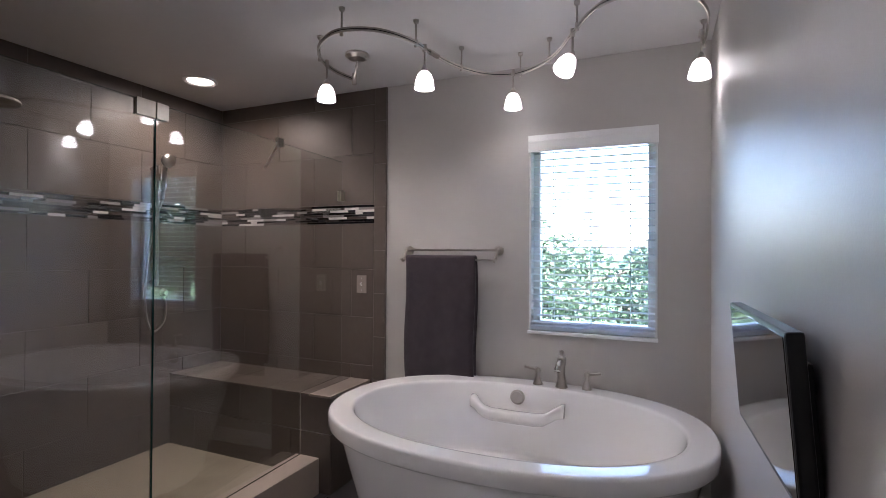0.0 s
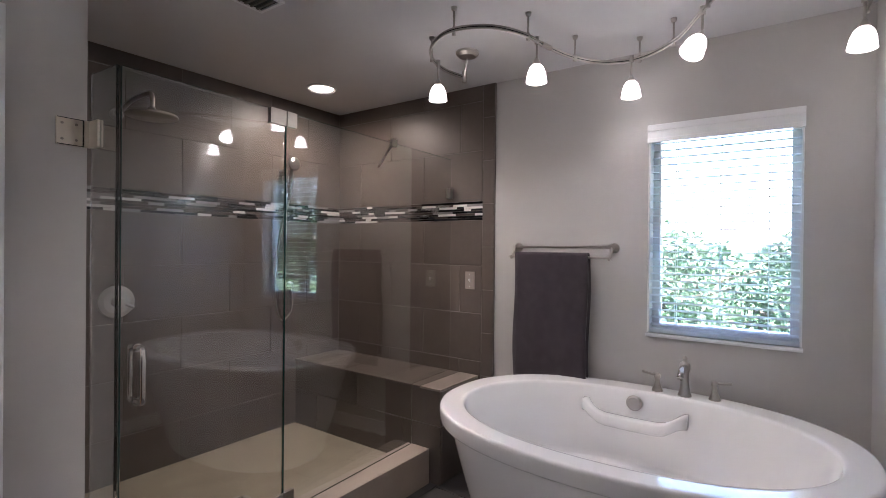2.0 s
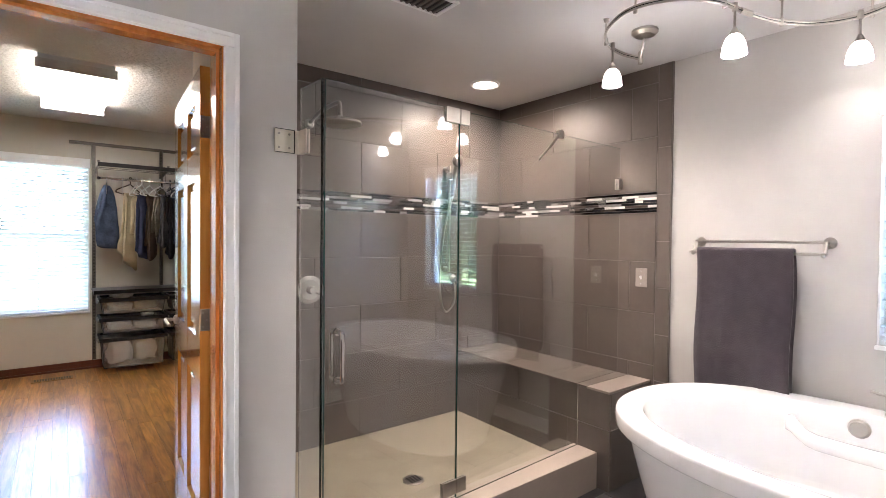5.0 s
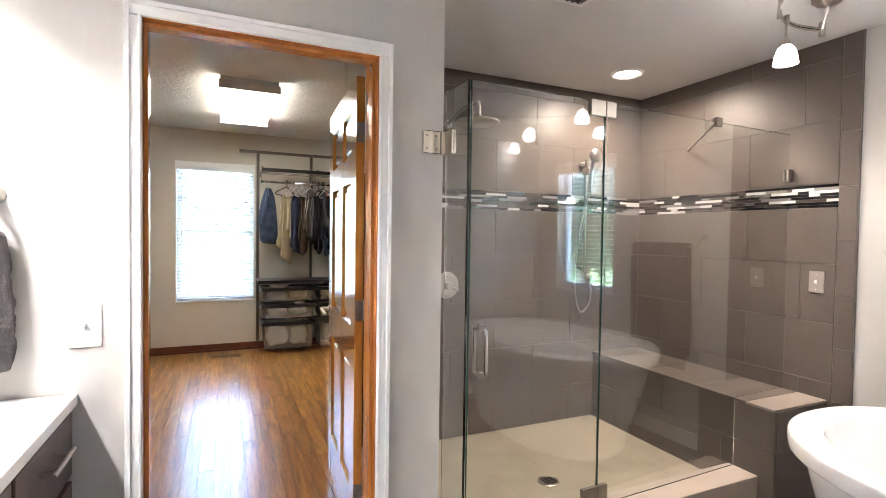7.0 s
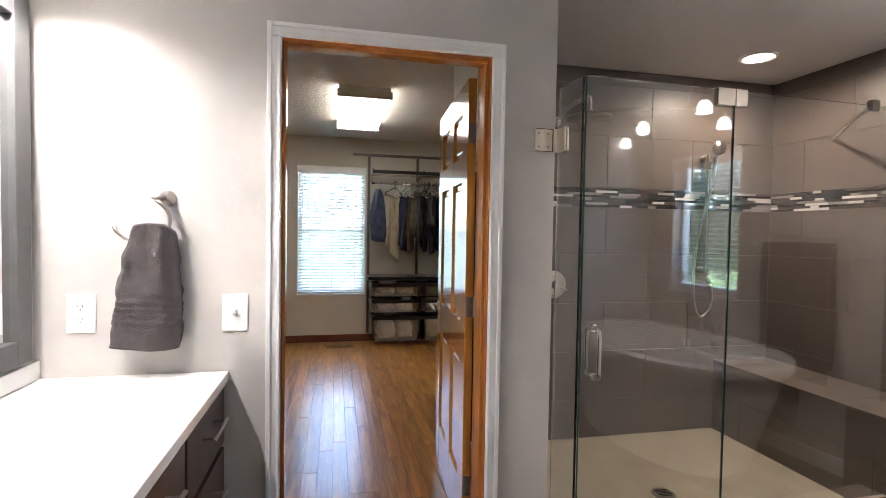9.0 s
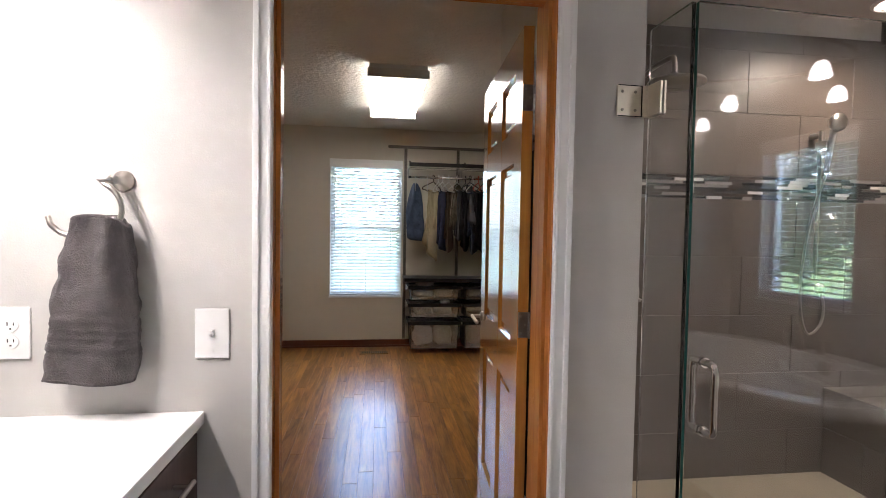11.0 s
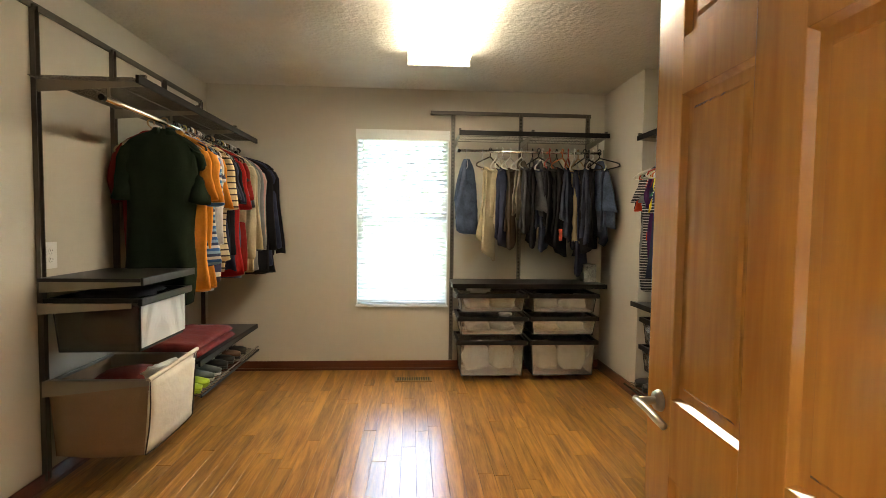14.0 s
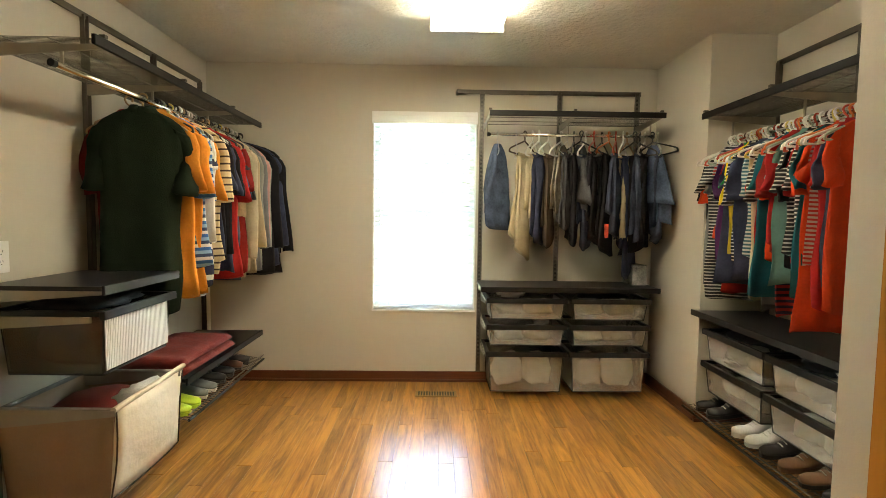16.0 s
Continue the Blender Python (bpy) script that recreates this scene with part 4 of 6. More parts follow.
def track_head(x, y, aim=(0, 0), watts=0.25):
    h = thing("pendant_lamp", "small lit frosted glass lamp hanging from the rail", "lamp", "pendant lamps")
    h.location = (x, y, RZ)
    bm = rod((0, 0, -0.012), (0, 0, -0.085), 0.005, 8)
    lathe(bm, ((0.0, 0.018), (0.010, 0.018), (0.011, -0.014), (0.0, -0.016)), (0, 0, 0), "Z", 12)
    part("stem", bm, NICKEL, h, smooth=True)
    tilt = pose(0, 0, -0.085, aim[0], aim[1])
    bm = lathe(bmesh.new(), ((0.0, 0.008), (0.007, 0.008), (0.017, -0.012), (0.020, -0.03), (0.0, -0.03)), (0, 0, 0), "Z", 16)
    bmesh.ops.transform(bm, matrix=tilt, verts=bm.verts[:])
    part("socket", bm, NICKEL, h, smooth=True)
    bm = lathe(bmesh.new(), ((0.018, -0.022), (0.030, -0.034), (0.040, -0.06), (0.046, -0.10), (0.043, -0.10), (0.037, -0.06), (0.027, -0.037), (0.016, -0.026)), (0, 0, 0), "Z", 24)
    bmesh.ops.transform(bm, matrix=tilt, verts=bm.verts[:])
    part("shade", bm, GLOW_SHADE, h, "lit frosted glass shade", True)
    p = Vector((x, y, RZ)) + tilt @ Vector((0, 0, -0.07))
    point_lamp("track_bulb", p, watts, WARM, 0.016)


for row in ((2.02, -0.487, (0, 0)), (2.043, -1.016, (0, 0)), (2.499, -1.306, (0, 0), 0.06), (2.146, -1.664, (18, 28)), (2.364, -2.165, (4, 2), 0.07)):
    track_head(*row)

# ---- closet: lights, vent, baseboards ----
FRAME_CAP = mat("grey_enamel_cap", (0.72, 0.71, 0.68), 0.4)
fx = thing("ceiling_light", "lit wraparound fluorescent ceiling light in the closet", "ceiling light")
part("housing", boxes((-0.165, 0.245, 2.165, 3.435, 2.490, CLOSET_H - 0.001)), WHITE, fx)
bm = bmesh.new()
loft(bm, [[(-0.170, y, 2.489), (-0.172, y, 2.468), (-0.150, y, 2.432), (0.230, y, 2.432), (0.252, y, 2.468), (0.250, y, 2.489)] for y in (2.172, 3.428)])
part("diffuser", bm, GLOW_PANEL, fx, "glowing ribbed diffuser")
for y0, y1 in ((2.155, 2.171), (3.429, 3.445)):
    part("end_cap", boxes((-0.178, 0.258, y0, y1, 2.428, 2.4885), bevel=0.003), FRAME_CAP, fx)
reg = thing("floor_vent", "brown slotted floor register in the oak floor", "air vent")
part("frame", boxes((-0.27, 0.04, 4.03, 4.15, 0.0005, 0.006), bevel=0.001), mat("tan_metal_register", (0.30, 0.19, 0.10), 0.4, 0.3), reg)
for k in range(14):
    part("slot", boxes((-0.25 + k * 0.02, -0.238 + k * 0.02, 4.05, 4.13, 0.0062, 0.007)), BLACK, reg)


def baseboard(name, label, material, rows, h, axis):
    b = thing(name, label, "baseboard", kind="structure")
    for r in rows:
        x0, x1, y0, y1 = r
        part("board", boxes((x0, x1, y0, y1, 0.0, h), bevel=0.004), material, b)
        if axis == "closet":
            part("shoe_moulding", boxes((x0 - 0.004 if x1 - x0 < 0.1 and x0 > 0 else x0, x1 + 0.004 if x1 - x0 < 0.1 and x0 < 0 else x1, y0 - 0.008 if y1 - y0 < 0.1 else y0, y1, 0.0, 0.022), bevel=0.004), material, b)


baseboard("baseboard", "red-brown stained wooden baseboard", REDWOOD,
          ((CL, 1.61, YF - 0.016, YF - 0.001), (CL + 0.001, CL + 0.016, 0.13, YF - 0.02), (1.594, 1.609, 3.63, YF - 0.02), (1.594, CR - 0.02, 3.613, 3.629), (CR - 0.016, CR - 0.001, 1.27, 3.61), (CL + 0.02, -0.46, 0.113, 0.128)), 0.085, "closet")
baseboard("baseboard_bath", "white painted baseboard in the bathroom", WHITE, ((0.2, XW - 0.02, YR + 0.001, YR + 0.014), (XW - 0.014, XW - 0.001, YR + 0.001, -0.44), (0.455, 0.655, -0.014, -0.001)), 0.10, "bath")

# ---- shelving ----
MESH = mat("translucent_mesh_plastic", (0.56, 0.54, 0.49), 0.28, vary=0.06, scale=20)
MESH.node_tree.nodes["Principled BSDF"].inputs["Alpha"].default_value = 0.36
MESH_DARK = mat("dark_sheer_mesh", (0.10, 0.085, 0.065), 0.35, vary=0.1, scale=20)
MESH_DARK.node_tree.nodes["Principled BSDF"].inputs["Alpha"].default_value = 0.55
# grey steel again, lighter and warmer: the light it catches is in the colour
LIT_STEEL = mat("warm_lit_grey_steel", (0.30, 0.265, 0.215), 0.4, 0.5, vary=0.06, scale=20)
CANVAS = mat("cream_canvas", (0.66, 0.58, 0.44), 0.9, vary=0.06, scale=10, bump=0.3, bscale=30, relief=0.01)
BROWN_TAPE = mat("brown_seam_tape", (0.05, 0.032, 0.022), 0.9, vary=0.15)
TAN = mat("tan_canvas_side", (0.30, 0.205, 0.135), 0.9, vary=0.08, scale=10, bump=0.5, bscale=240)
WHITE_CLOTH = mat("white_cotton", (0.62, 0.60, 0.55), 0.95, vary=0.15, scale=14, bump=0.8, bscale=120)
RED_TERRY = mat("red_terry", (0.17, 0.015, 0.009), 0.95, vary=0.25, scale=20, bump=1.0, bscale=200, sheen=0.05)
DARK_CLOTH = mat("black_cotton", (0.018, 0.017, 0.020), 0.95, vary=0.2, scale=14, bump=0.8, bscale=120)
SHELF_WOOD = mat("dark_laminate_shelf", (0.013, 0.011, 0.011), 0.33, vary=0.15, scale=5, stretch=(1, 8, 8))


SHELF_WOOD.node_tree.nodes["Principled BSDF"].inputs["Specular IOR Level"].default_value = 0.25


def shelving(label, m, posts, u0, u1, zt, zb):
    """Wall track with hanging slotted uprights: x along the wall, -y into the room, z up."""
    s = thing("shelving_rail", label, "shelving", "closet shelving")
    s.matrix_world = m
    part("top_track", boxes((u0, u1, -0.014, -0.002, zt - 0.017, zt + 0.017), bevel=0.003), STEEL, s)
    for u in posts:
        prof = ((-0.017, -0.003), (-0.017, -0.026), (-0.013, -0.026), (-0.013, -0.009), (0.013, -0.009), (0.013, -0.026), (0.017, -0.026), (0.017, -0.003))
        bm = loft(bmesh.new(), [[(u + px, py, z) for px, py in prof] for z in (zb, zt)])
        p = part("upright", bm, STEEL, s)
        k, bm = zb + 0.06, bmesh.new()
        while k < zt - 0.05:
            box(bm, u - 0.006, u - 0.002, -0.0102, -0.0092, k, k + 0.018)
            box(bm, u + 0.002, u + 0.006, -0.0102, -0.0092, k, k + 0.018)
            k += 0.032
        part("slots", bm, BLACK, p)
    return s


def bracket(bm, u, depth, z, h=0.055):
    for e in (u - 0.004, u + 0.004):
        loft(bm, [[(e + d, -0.02, z), (e + d, -depth, z), (e + d, -depth, z - 0.018), (e + d, -0.02, z - h)] for d in (-0.0012, 0.0012)])


def wire_shelf(label, m, u0, u1, depth, z, posts, rod_z, rod_out):
    s = thing("wire_shelf", label, "shelf", "wire shelves")
    s.matrix_world = m
    bm = bmesh.new()
    n = int((u1 - u0) / 0.0127)
    for k in range(n + 1):
        u = u0 + 0.004 + (u1 - u0 - 0.008) * k / n
        box(bm, u - 0.0010, u + 0.0010, -depth + 0.01, -0.02, z - 0.008, z - 0.0056)
    for v in (0.03, depth * 0.35, depth * 0.68):
        box(bm, u0, u1, -v - 0.002, -v + 0.002, z - 0.013, z - 0.0082)
    tagged(part("wire_deck", bm, STEEL, s, "thin grey wire deck"), kind="stuff")
    part("front_trim", boxes((u0, u1, -depth - 0.016, -depth, z - 0.030, z + 0.008), bevel=0.003), WALNUT_METAL, s, "dark bronze front trim")
    for u in posts:
        bm = bmesh.new()
        bracket(bm, u, depth, z - 0.013)
        box(bm, u - 0.003, u + 0.003, -rod_out - 0.006, -rod_out + 0.006, rod_z + 0.012, z - 0.03)
        part("bracket", bm, LIT_STEEL, s)
    for u in posts:
        part("front_clip", boxes((u - 0.010, u + 0.010, -depth - 0.019, -depth + 0.006, z + 0.0085, z + 0.022), bevel=0.002), STEEL, s)
    r = part("hanging_rod", rod((u0 + 0.02, -rod_out, rod_z), (u1 - 0.02, -rod_out, rod_z), 0.0125, 12), CHROME, s, "round steel hanging rod", True)
    for u in (u0 + 0.012, u1 - 0.012):
        part("end_cap", lathe(bmesh.new(), ((0.0, -0.01), (0.015, -0.01), (0.015, 0.01), (0.0, 0.01)), (u, -rod_out, rod_z), "X", 14), BLACK, r)
    return s


def solid_shelf(name, label, m, u0, u1, depth, z, posts, material):
    s = thing(name, label, "shelf", "solid shelves")
    s.matrix_world = m
    part("board", boxes((u0, u1, -depth, -0.03, z - 0.018, z), bevel=0.002), material, s)
    part("front_trim", boxes((u0, u1, -depth - 0.014, -depth - 0.0005, z - 0.034, z + 0.003), bevel=0.003), WALNUT_METAL, s)
    for u in posts:
        bm = bmesh.new()
        bracket(bm, u, depth - 0.01, z - 0.0185)
        part("bracket", bm, LIT_STEEL, s)


def crumple(name, label, center, size, material, parent=None, seed=0, amp=0.35):
    """A heap of folded cloth: a squashed sheet-like lump with creases."""
    bm = bmesh.new()
    bmesh.ops.create_icosphere(bm, subdivisions=3, radius=1)
    for v in bm.verts:
        p = v.co.copy()
        q = p * 1.6 + Vector((seed * 3.1, seed * 1.7, 0))
        r = 1 + amp * noise.noise(q) + amp * 0.5 * noise.noise(q * 2.7) + amp * 0.25 * noise.noise(q * 6)
        box_p = Vector([math.copysign(abs(c) ** 0.6, c) for c in p])
        v.co = Vector((box_p.x * size[0] * r, box_p.y * size[1] * r, max(box_p.z * r, -0.92) * size[2])) + Vector(center)
    if parent:
        return part(name, bm, material, parent, label, True)
    return solid(name, bm, material, label, "cloth", smooth=True)


def mesh_drawer(label, m, u0, u1, depth, z, h, fill=None, seed=0, mesh=None):
    """A dark sliding frame with a translucent basket hung in it."""
    d = thing("mesh_drawer", label, "drawer", "closet drawers")
    d.matrix_world = m
    f = 0.022
    part("frame", boxes((u0, u1, -depth, -depth + f, z - 0.036, z), (u0, u0 + f, -depth + f, -0.04, z - 0.022, z), (u1 - f, u1, -depth + f, -0.04, z - 0.022, z), (u0 + f, u1 - f, -0.04 - f, -0.04, z - 0.022, z), bevel=0.004), WALNUT_METAL, d)
    for u in (u0 - 0.006, u1 + 0.006):
        bm = bmesh.new()
        loft(bm, [[(u + e, -0.02, z - 0.022), (u + e, -depth + 0.05, z - 0.022), (u + e, -depth + 0.05, z - 0.045), (u + e, -0.02, z - 0.075)] for e in (-0.004, 0.004)])
        part("runner", bm, LIT_STEEL, d)
    t = 0.016

    def ring(i, zz, k):
        a, b = u0 + f + 0.004 + i + t * k, u1 - f - 0.004 - i - t * k
        c, e = -depth + f + 0.004 + i + t * k, -0.07 - i - t * k
        return [(a, c, zz), (b, c, zz), (b, e, zz), (a, e, zz)]

    bm = bmesh.new()
    loft(bm, [ring(0.004, z - 0.016, 0), ring(0.0, z - 0.02, 0), ring(0, z - h, 1), ring(0.003, z - h + 0.003, 1), ring(0.003, z - 0.02, 0)], cap=False)
    bm.verts.ensure_lookup_table()
    bm.faces.new(bm.verts[8:12])
    bm.faces.new(bm.verts[12:16])
    bk = part("basket", bm, mesh or MESH, d, "translucent mesh basket")
    bm = bmesh.new()
    a = ring(-0.002, z - h - 0.001, 1)
    for p, q in zip(a, a[1:] + a[:1]):
        tube(bm, (p, q), 0.004, 6)
    b2 = ring(-0.002, z - 0.03, 0)
    for p, q in zip(a, b2):
        tube(bm, (p, q), 0.003, 6)
    part("basket_edge", bm, WALNUT_METAL, bk)
    if fill:
        rnd = random.Random(seed)
        for e in (-1, 1):
            du, dv = (u1 - u0) / 4 - 0.045, depth / 2 - 0.105
            hh = (h - 0.03) * rnd.uniform(0.30, 0.46)
            crumple("folded_clothes", "", ((u0 + u1) / 2 + e * (du + 0.008), -depth / 2 - 0.02, z - h + 0.012 + hh), (du, dv, hh), fill if e < 0 or rnd.random() < 0.6 else CANVAS, d, seed * 2 + e, 0.30)
    return d


ML, MF, MR = pose(CL, 0, 0, 0, 0, 90), pose(0, YF, 0), pose(CR, 0, 0, 0, 0, -90)
shelving("grey steel shelf uprights hung on the closet wall", ML, (2.42, 3.03, 3.64, 4.25), 1.75, 4.28, 2.33, 0.05)
shelving("grey steel shelf uprights beside the closet window", MF, (0.222, 0.833, 1.446), 0.02, 1.475, 2.318, 0.09)
shelving("grey steel shelf uprights in the closet niche", MR, (-3.58, -2.97, -2.36, -1.75), -3.61, -1.40, 2.33, 0.06)
wire_shelf("long dark-trimmed wire shelf over hanging shirts", ML, 2.36, 4.13, 0.50, 2.0, (2.42, 3.03, 3.64), 1.90, 0.345)
wire_shelf("dark-trimmed wire shelf over hanging trousers", MF, 0.235, 1.47, 0.46, 2.075, (0.24, 0.833, 1.44), 1.945, 0.29)
wire_shelf("dark-trimmed wire shelf over hanging shirts in the niche", MR, -3.61, -1.45, 0.46, 2.005, (-3.58, -2.97, -2.36, -1.75), 1.835, 0.29)
solid_shelf("laminate_shelf", "dark laminate shelf over the wall drawers", ML, 2.37, 2.93, 0.50, 1.050, (2.40, 2.90), SHELF_WOOD)
solid_shelf("laminate_shelf", "long dark laminate shelf near the floor", ML, 2.99, 4.11, 0.50, 0.475, (3.03, 3.64), SHELF_WOOD)
solid_shelf("laminate_shelf", "dark laminate shelf over the mesh drawers", MF, 0.20, 1.50, 0.42, 0.835, (0.222, 0.833, 1.446), SHELF_WOOD)
solid_shelf("laminate_shelf", "dark laminate shelf over the niche drawers", MR, -3.66, -1.45, 0.45, 0.745, (-3.58, -2.97, -2.36), SHELF_WOOD)
for row in ((0.245, 0.835, 0.755, 0.155, WHITE_CLOTH, 1), (0.852, 1.442, 0.755, 0.155, WHITE_CLOTH, 2), (0.245, 0.835, 0.562, 0.155, WHITE_CLOTH, 3), (0.852, 1.442, 0.562, 0.155, CANVAS, 4), (0.245, 0.835, 0.362, 0.30, WHITE_CLOTH, 5), (0.852, 1.442, 0.362, 0.30, CANVAS, 6)):
    u0, u1, z, h, fill, sd = row
    mesh_drawer("dark-framed translucent mesh drawer with folded clothes", MF, u0, u1, 0.43, z, h, fill, sd)
for row in ((-3.575, -2.985, 0.640, 0.19, WHITE_CLOTH, 7), (-3.575, -2.985, 0.430, 0.19, WHITE_CLOTH, 8), (-2.965, -2.375, 0.640, 0.19, WHITE_CLOTH, 9), (-2.965, -2.375, 0.430, 0.19, WHITE_CLOTH, 10), (-2.355, -1.765, 0.640, 0.19, WHITE_CLOTH, 11)):
    u0, u1, z, h, fill, sd = row
    mesh_drawer("dark-framed translucent mesh drawer in the niche", MR, u0, u1, 0.43, z, h, fill, sd)
dr = mesh_drawer("dark-framed pulled-out drawer with a ribbed white basket", ML, 2.385, 2.925, 0.50, 0.950, 0.265, RED_TERRY, 12, MESH_DARK)
bm = bmesh.new()
for k in range(44):
    u = 2.425 + k * 0.0105
    box(bm, u, u + 0.006, -0.4745, -0.4705, 0.70, 0.925)
tagged(part("ribbed_front", bm, PLASTIC, dr, "white ribbed basket front"), kind="stuff")

# canvas hamper on a sliding frame
hamper = thing("laundry_hamper", "cream canvas laundry hamper hung on a steel frame", "hamper")
hamper.matrix_world = ML
for u in (2.40, 2.905):
    bm = bmesh.new()
    loft(bm, [[(e, -0.02, 0.545), (e, -0.52, 0.545), (e, -0.52, 0.522), (e, -0.02, 0.468)] for e in (u - 0.006, u + 0.004)])
    box(bm, u - 0.004, u + 0.022, -0.52, -0.03, 0.5455, 0.549)
    part("side_arm", bm, LIT_STEEL, hamper, "steel sliding arm coloured as if warmly lit")
part("front_bar", rod((2.395, -0.515, 0.548), (2.945, -0.515, 0.565), 0.012), CANVAS, hamper)
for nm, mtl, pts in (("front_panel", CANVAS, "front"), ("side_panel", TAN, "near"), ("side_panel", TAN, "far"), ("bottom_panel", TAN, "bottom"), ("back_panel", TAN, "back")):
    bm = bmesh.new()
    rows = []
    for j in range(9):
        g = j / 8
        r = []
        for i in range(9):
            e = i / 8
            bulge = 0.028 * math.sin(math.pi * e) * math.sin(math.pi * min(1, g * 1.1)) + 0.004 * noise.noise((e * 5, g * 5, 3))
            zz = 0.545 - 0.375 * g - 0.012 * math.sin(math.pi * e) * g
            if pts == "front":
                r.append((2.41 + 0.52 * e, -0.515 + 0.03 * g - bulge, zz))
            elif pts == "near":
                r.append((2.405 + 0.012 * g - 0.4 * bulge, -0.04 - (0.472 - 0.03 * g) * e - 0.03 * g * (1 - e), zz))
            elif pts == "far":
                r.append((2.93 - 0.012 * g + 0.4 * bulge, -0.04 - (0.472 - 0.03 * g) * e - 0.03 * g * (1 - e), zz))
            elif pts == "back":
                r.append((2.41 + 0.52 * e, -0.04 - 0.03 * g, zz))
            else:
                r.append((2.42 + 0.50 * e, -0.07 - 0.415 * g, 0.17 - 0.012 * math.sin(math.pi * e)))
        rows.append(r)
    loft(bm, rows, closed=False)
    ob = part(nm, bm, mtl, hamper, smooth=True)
    md = ob.modifiers.new("thick", "SOLIDIFY")
    md.thickness = 0.004
for u in (2.41, 2.93):
    part("piping", tube(bmesh.new(), spline(((u, -0.517, 0.543), (u + (0.012 if u < 2.6 else -0.012), -0.510, 0.42), (u + (0.012 if u < 2.6 else -0.012), -0.502, 0.30), (u, -0.487, 0.172)), 5), 0.0035, 6), BROWN_TAPE, hamper, "dark brown seam tape", True)
part("piping", tube(bmesh.new(), spline(((2.412, -0.487, 0.170), (2.54, -0.490, 0.162), (2.80, -0.490, 0.162), (2.928, -0.487, 0.170)), 5), 0.0035, 6), BROWN_TAPE, hamper, "dark brown seam tape", True)
part("top_rim", boxes((2.40, 2.94, -0.06, -0.04, 0.535, 0.549), bevel=0.003), STEEL, hamper)
crumple("laundry", "white and grey laundry in the hamper", (CL + 0.40, 2.76, 0.44), (0.07, 0.12, 0.085), WHITE_CLOTH, None, 23, 0.4)["category"] = "laundry"
crumple("laundry", "dark red laundry in the hamper", (CL + 0.25, 2.70, 0.41), (0.14, 0.17, 0.10), RED_TERRY, None, 21, 0.3)["category"] = "laundry"

# red towel on the low shelf, shoe rack below
rt = thing("folded_towel", "dark red terry towel folded on the low shelf", "towel")
bm = bmesh.new()
for k in range(2):
    z0 = 0.477 + k * 0.042
    ring_rows = []
    for j in range(13):
        e = j / 12
        y = 3.02 + 0.62 * e
        wv = 0.02 * noise.noise((e * 7, k, 0))
        prof = [(-1.86 + 0.03 * k, z0), (-1.46 - 0.02 * k, z0), (-1.43 - 0.02 * k, z0 + 0.02), (-1.46 - 0.02 * k + wv, z0 + 0.041 + 0.6 * wv), (-1.56, z0 + 0.050 + 1.2 * noise.noise((e * 9, 3, k)) * 0.014), (-1.66, z0 + 0.044 + wv), (-1.75, z0 + 0.052 + 0.016 * noise.noise((e * 8, 7, k))), (-1.86 + 0.03 * k, z0 + 0.041)]
        ring_rows.append([(x, y + 0.01 * noise.noise((x * 9, k, e)), z) for x, z in prof])
    loft(bm, ring_rows)
part("cloth", bm, RED_TERRY, rt, smooth=True)


def shoe(label, x, y, z, yaw, length, material, sole, flat=False):
    """A shoe with toe along its own +x: sole, upper, and a dark opening."""
    s = thing("shoe", label, "shoe", "shoes on the racks")
    s.matrix_world = pose(x, y, z, 0, 0, yaw)
    n, hw = 14, 0.042

    def half(e):
        return hw * (0.72 + 0.5 * math.sin(math.pi * min(1, e * 0.75 + 0.1)) ** 2) * (1 if e < 0.85 else math.sqrt(max(0.02, 1 - ((e - 0.85) / 0.16) ** 2)))

    bm = bmesh.new()
    loft(bm, [[(length * e, sgn * half(e), zz) for sgn, zz in ((-1, 0), (1, 0), (1.02, 0.02), (-1.02, 0.02))] for e in (k / n for k in range(n + 1))])
    part("sole", bm, sole, s)
    bm = bmesh.new()
    rings = []
    for k in range(n + 1):
        e = k / n
        hgt = 0.03 if flat else 0.030 + 0.058 * max(0, 1 - (e / 0.62) ** 2) + 0.006 * math.sin(e * 9)
        rings.append([(length * e * 0.985 + 0.002, half(e) * 0.95 * math.cos(a), 0.0205 + hgt * math.sin(a)) for a in (math.pi * i / 8 for i in range(9))])
    loft(bm, rings)
    part("upper", bm, material, s, smooth=True)
    if not flat:
        part("opening", lathe(bmesh.new(), ((0.0, 0.001), (0.026, 0.001), (0.028, -0.008), (0.0, -0.008)), (length * 0.17, 0, 0.110), "Z", 14), DARK_CLOTH, s)
        bm = bmesh.new()
        for k in range(4):
            e = 0.36 + 0.08 * k
            tube(bm, ((length * e, -0.022, 0.080 - 0.010 * k), (length * e + 0.006, 0, 0.094 - 0.011 * k), (length * e, 0.022, 0.080 - 0.010 * k)), 0.003, 5)
        part("laces", bm, WHITE_CLOTH, s)
    return s


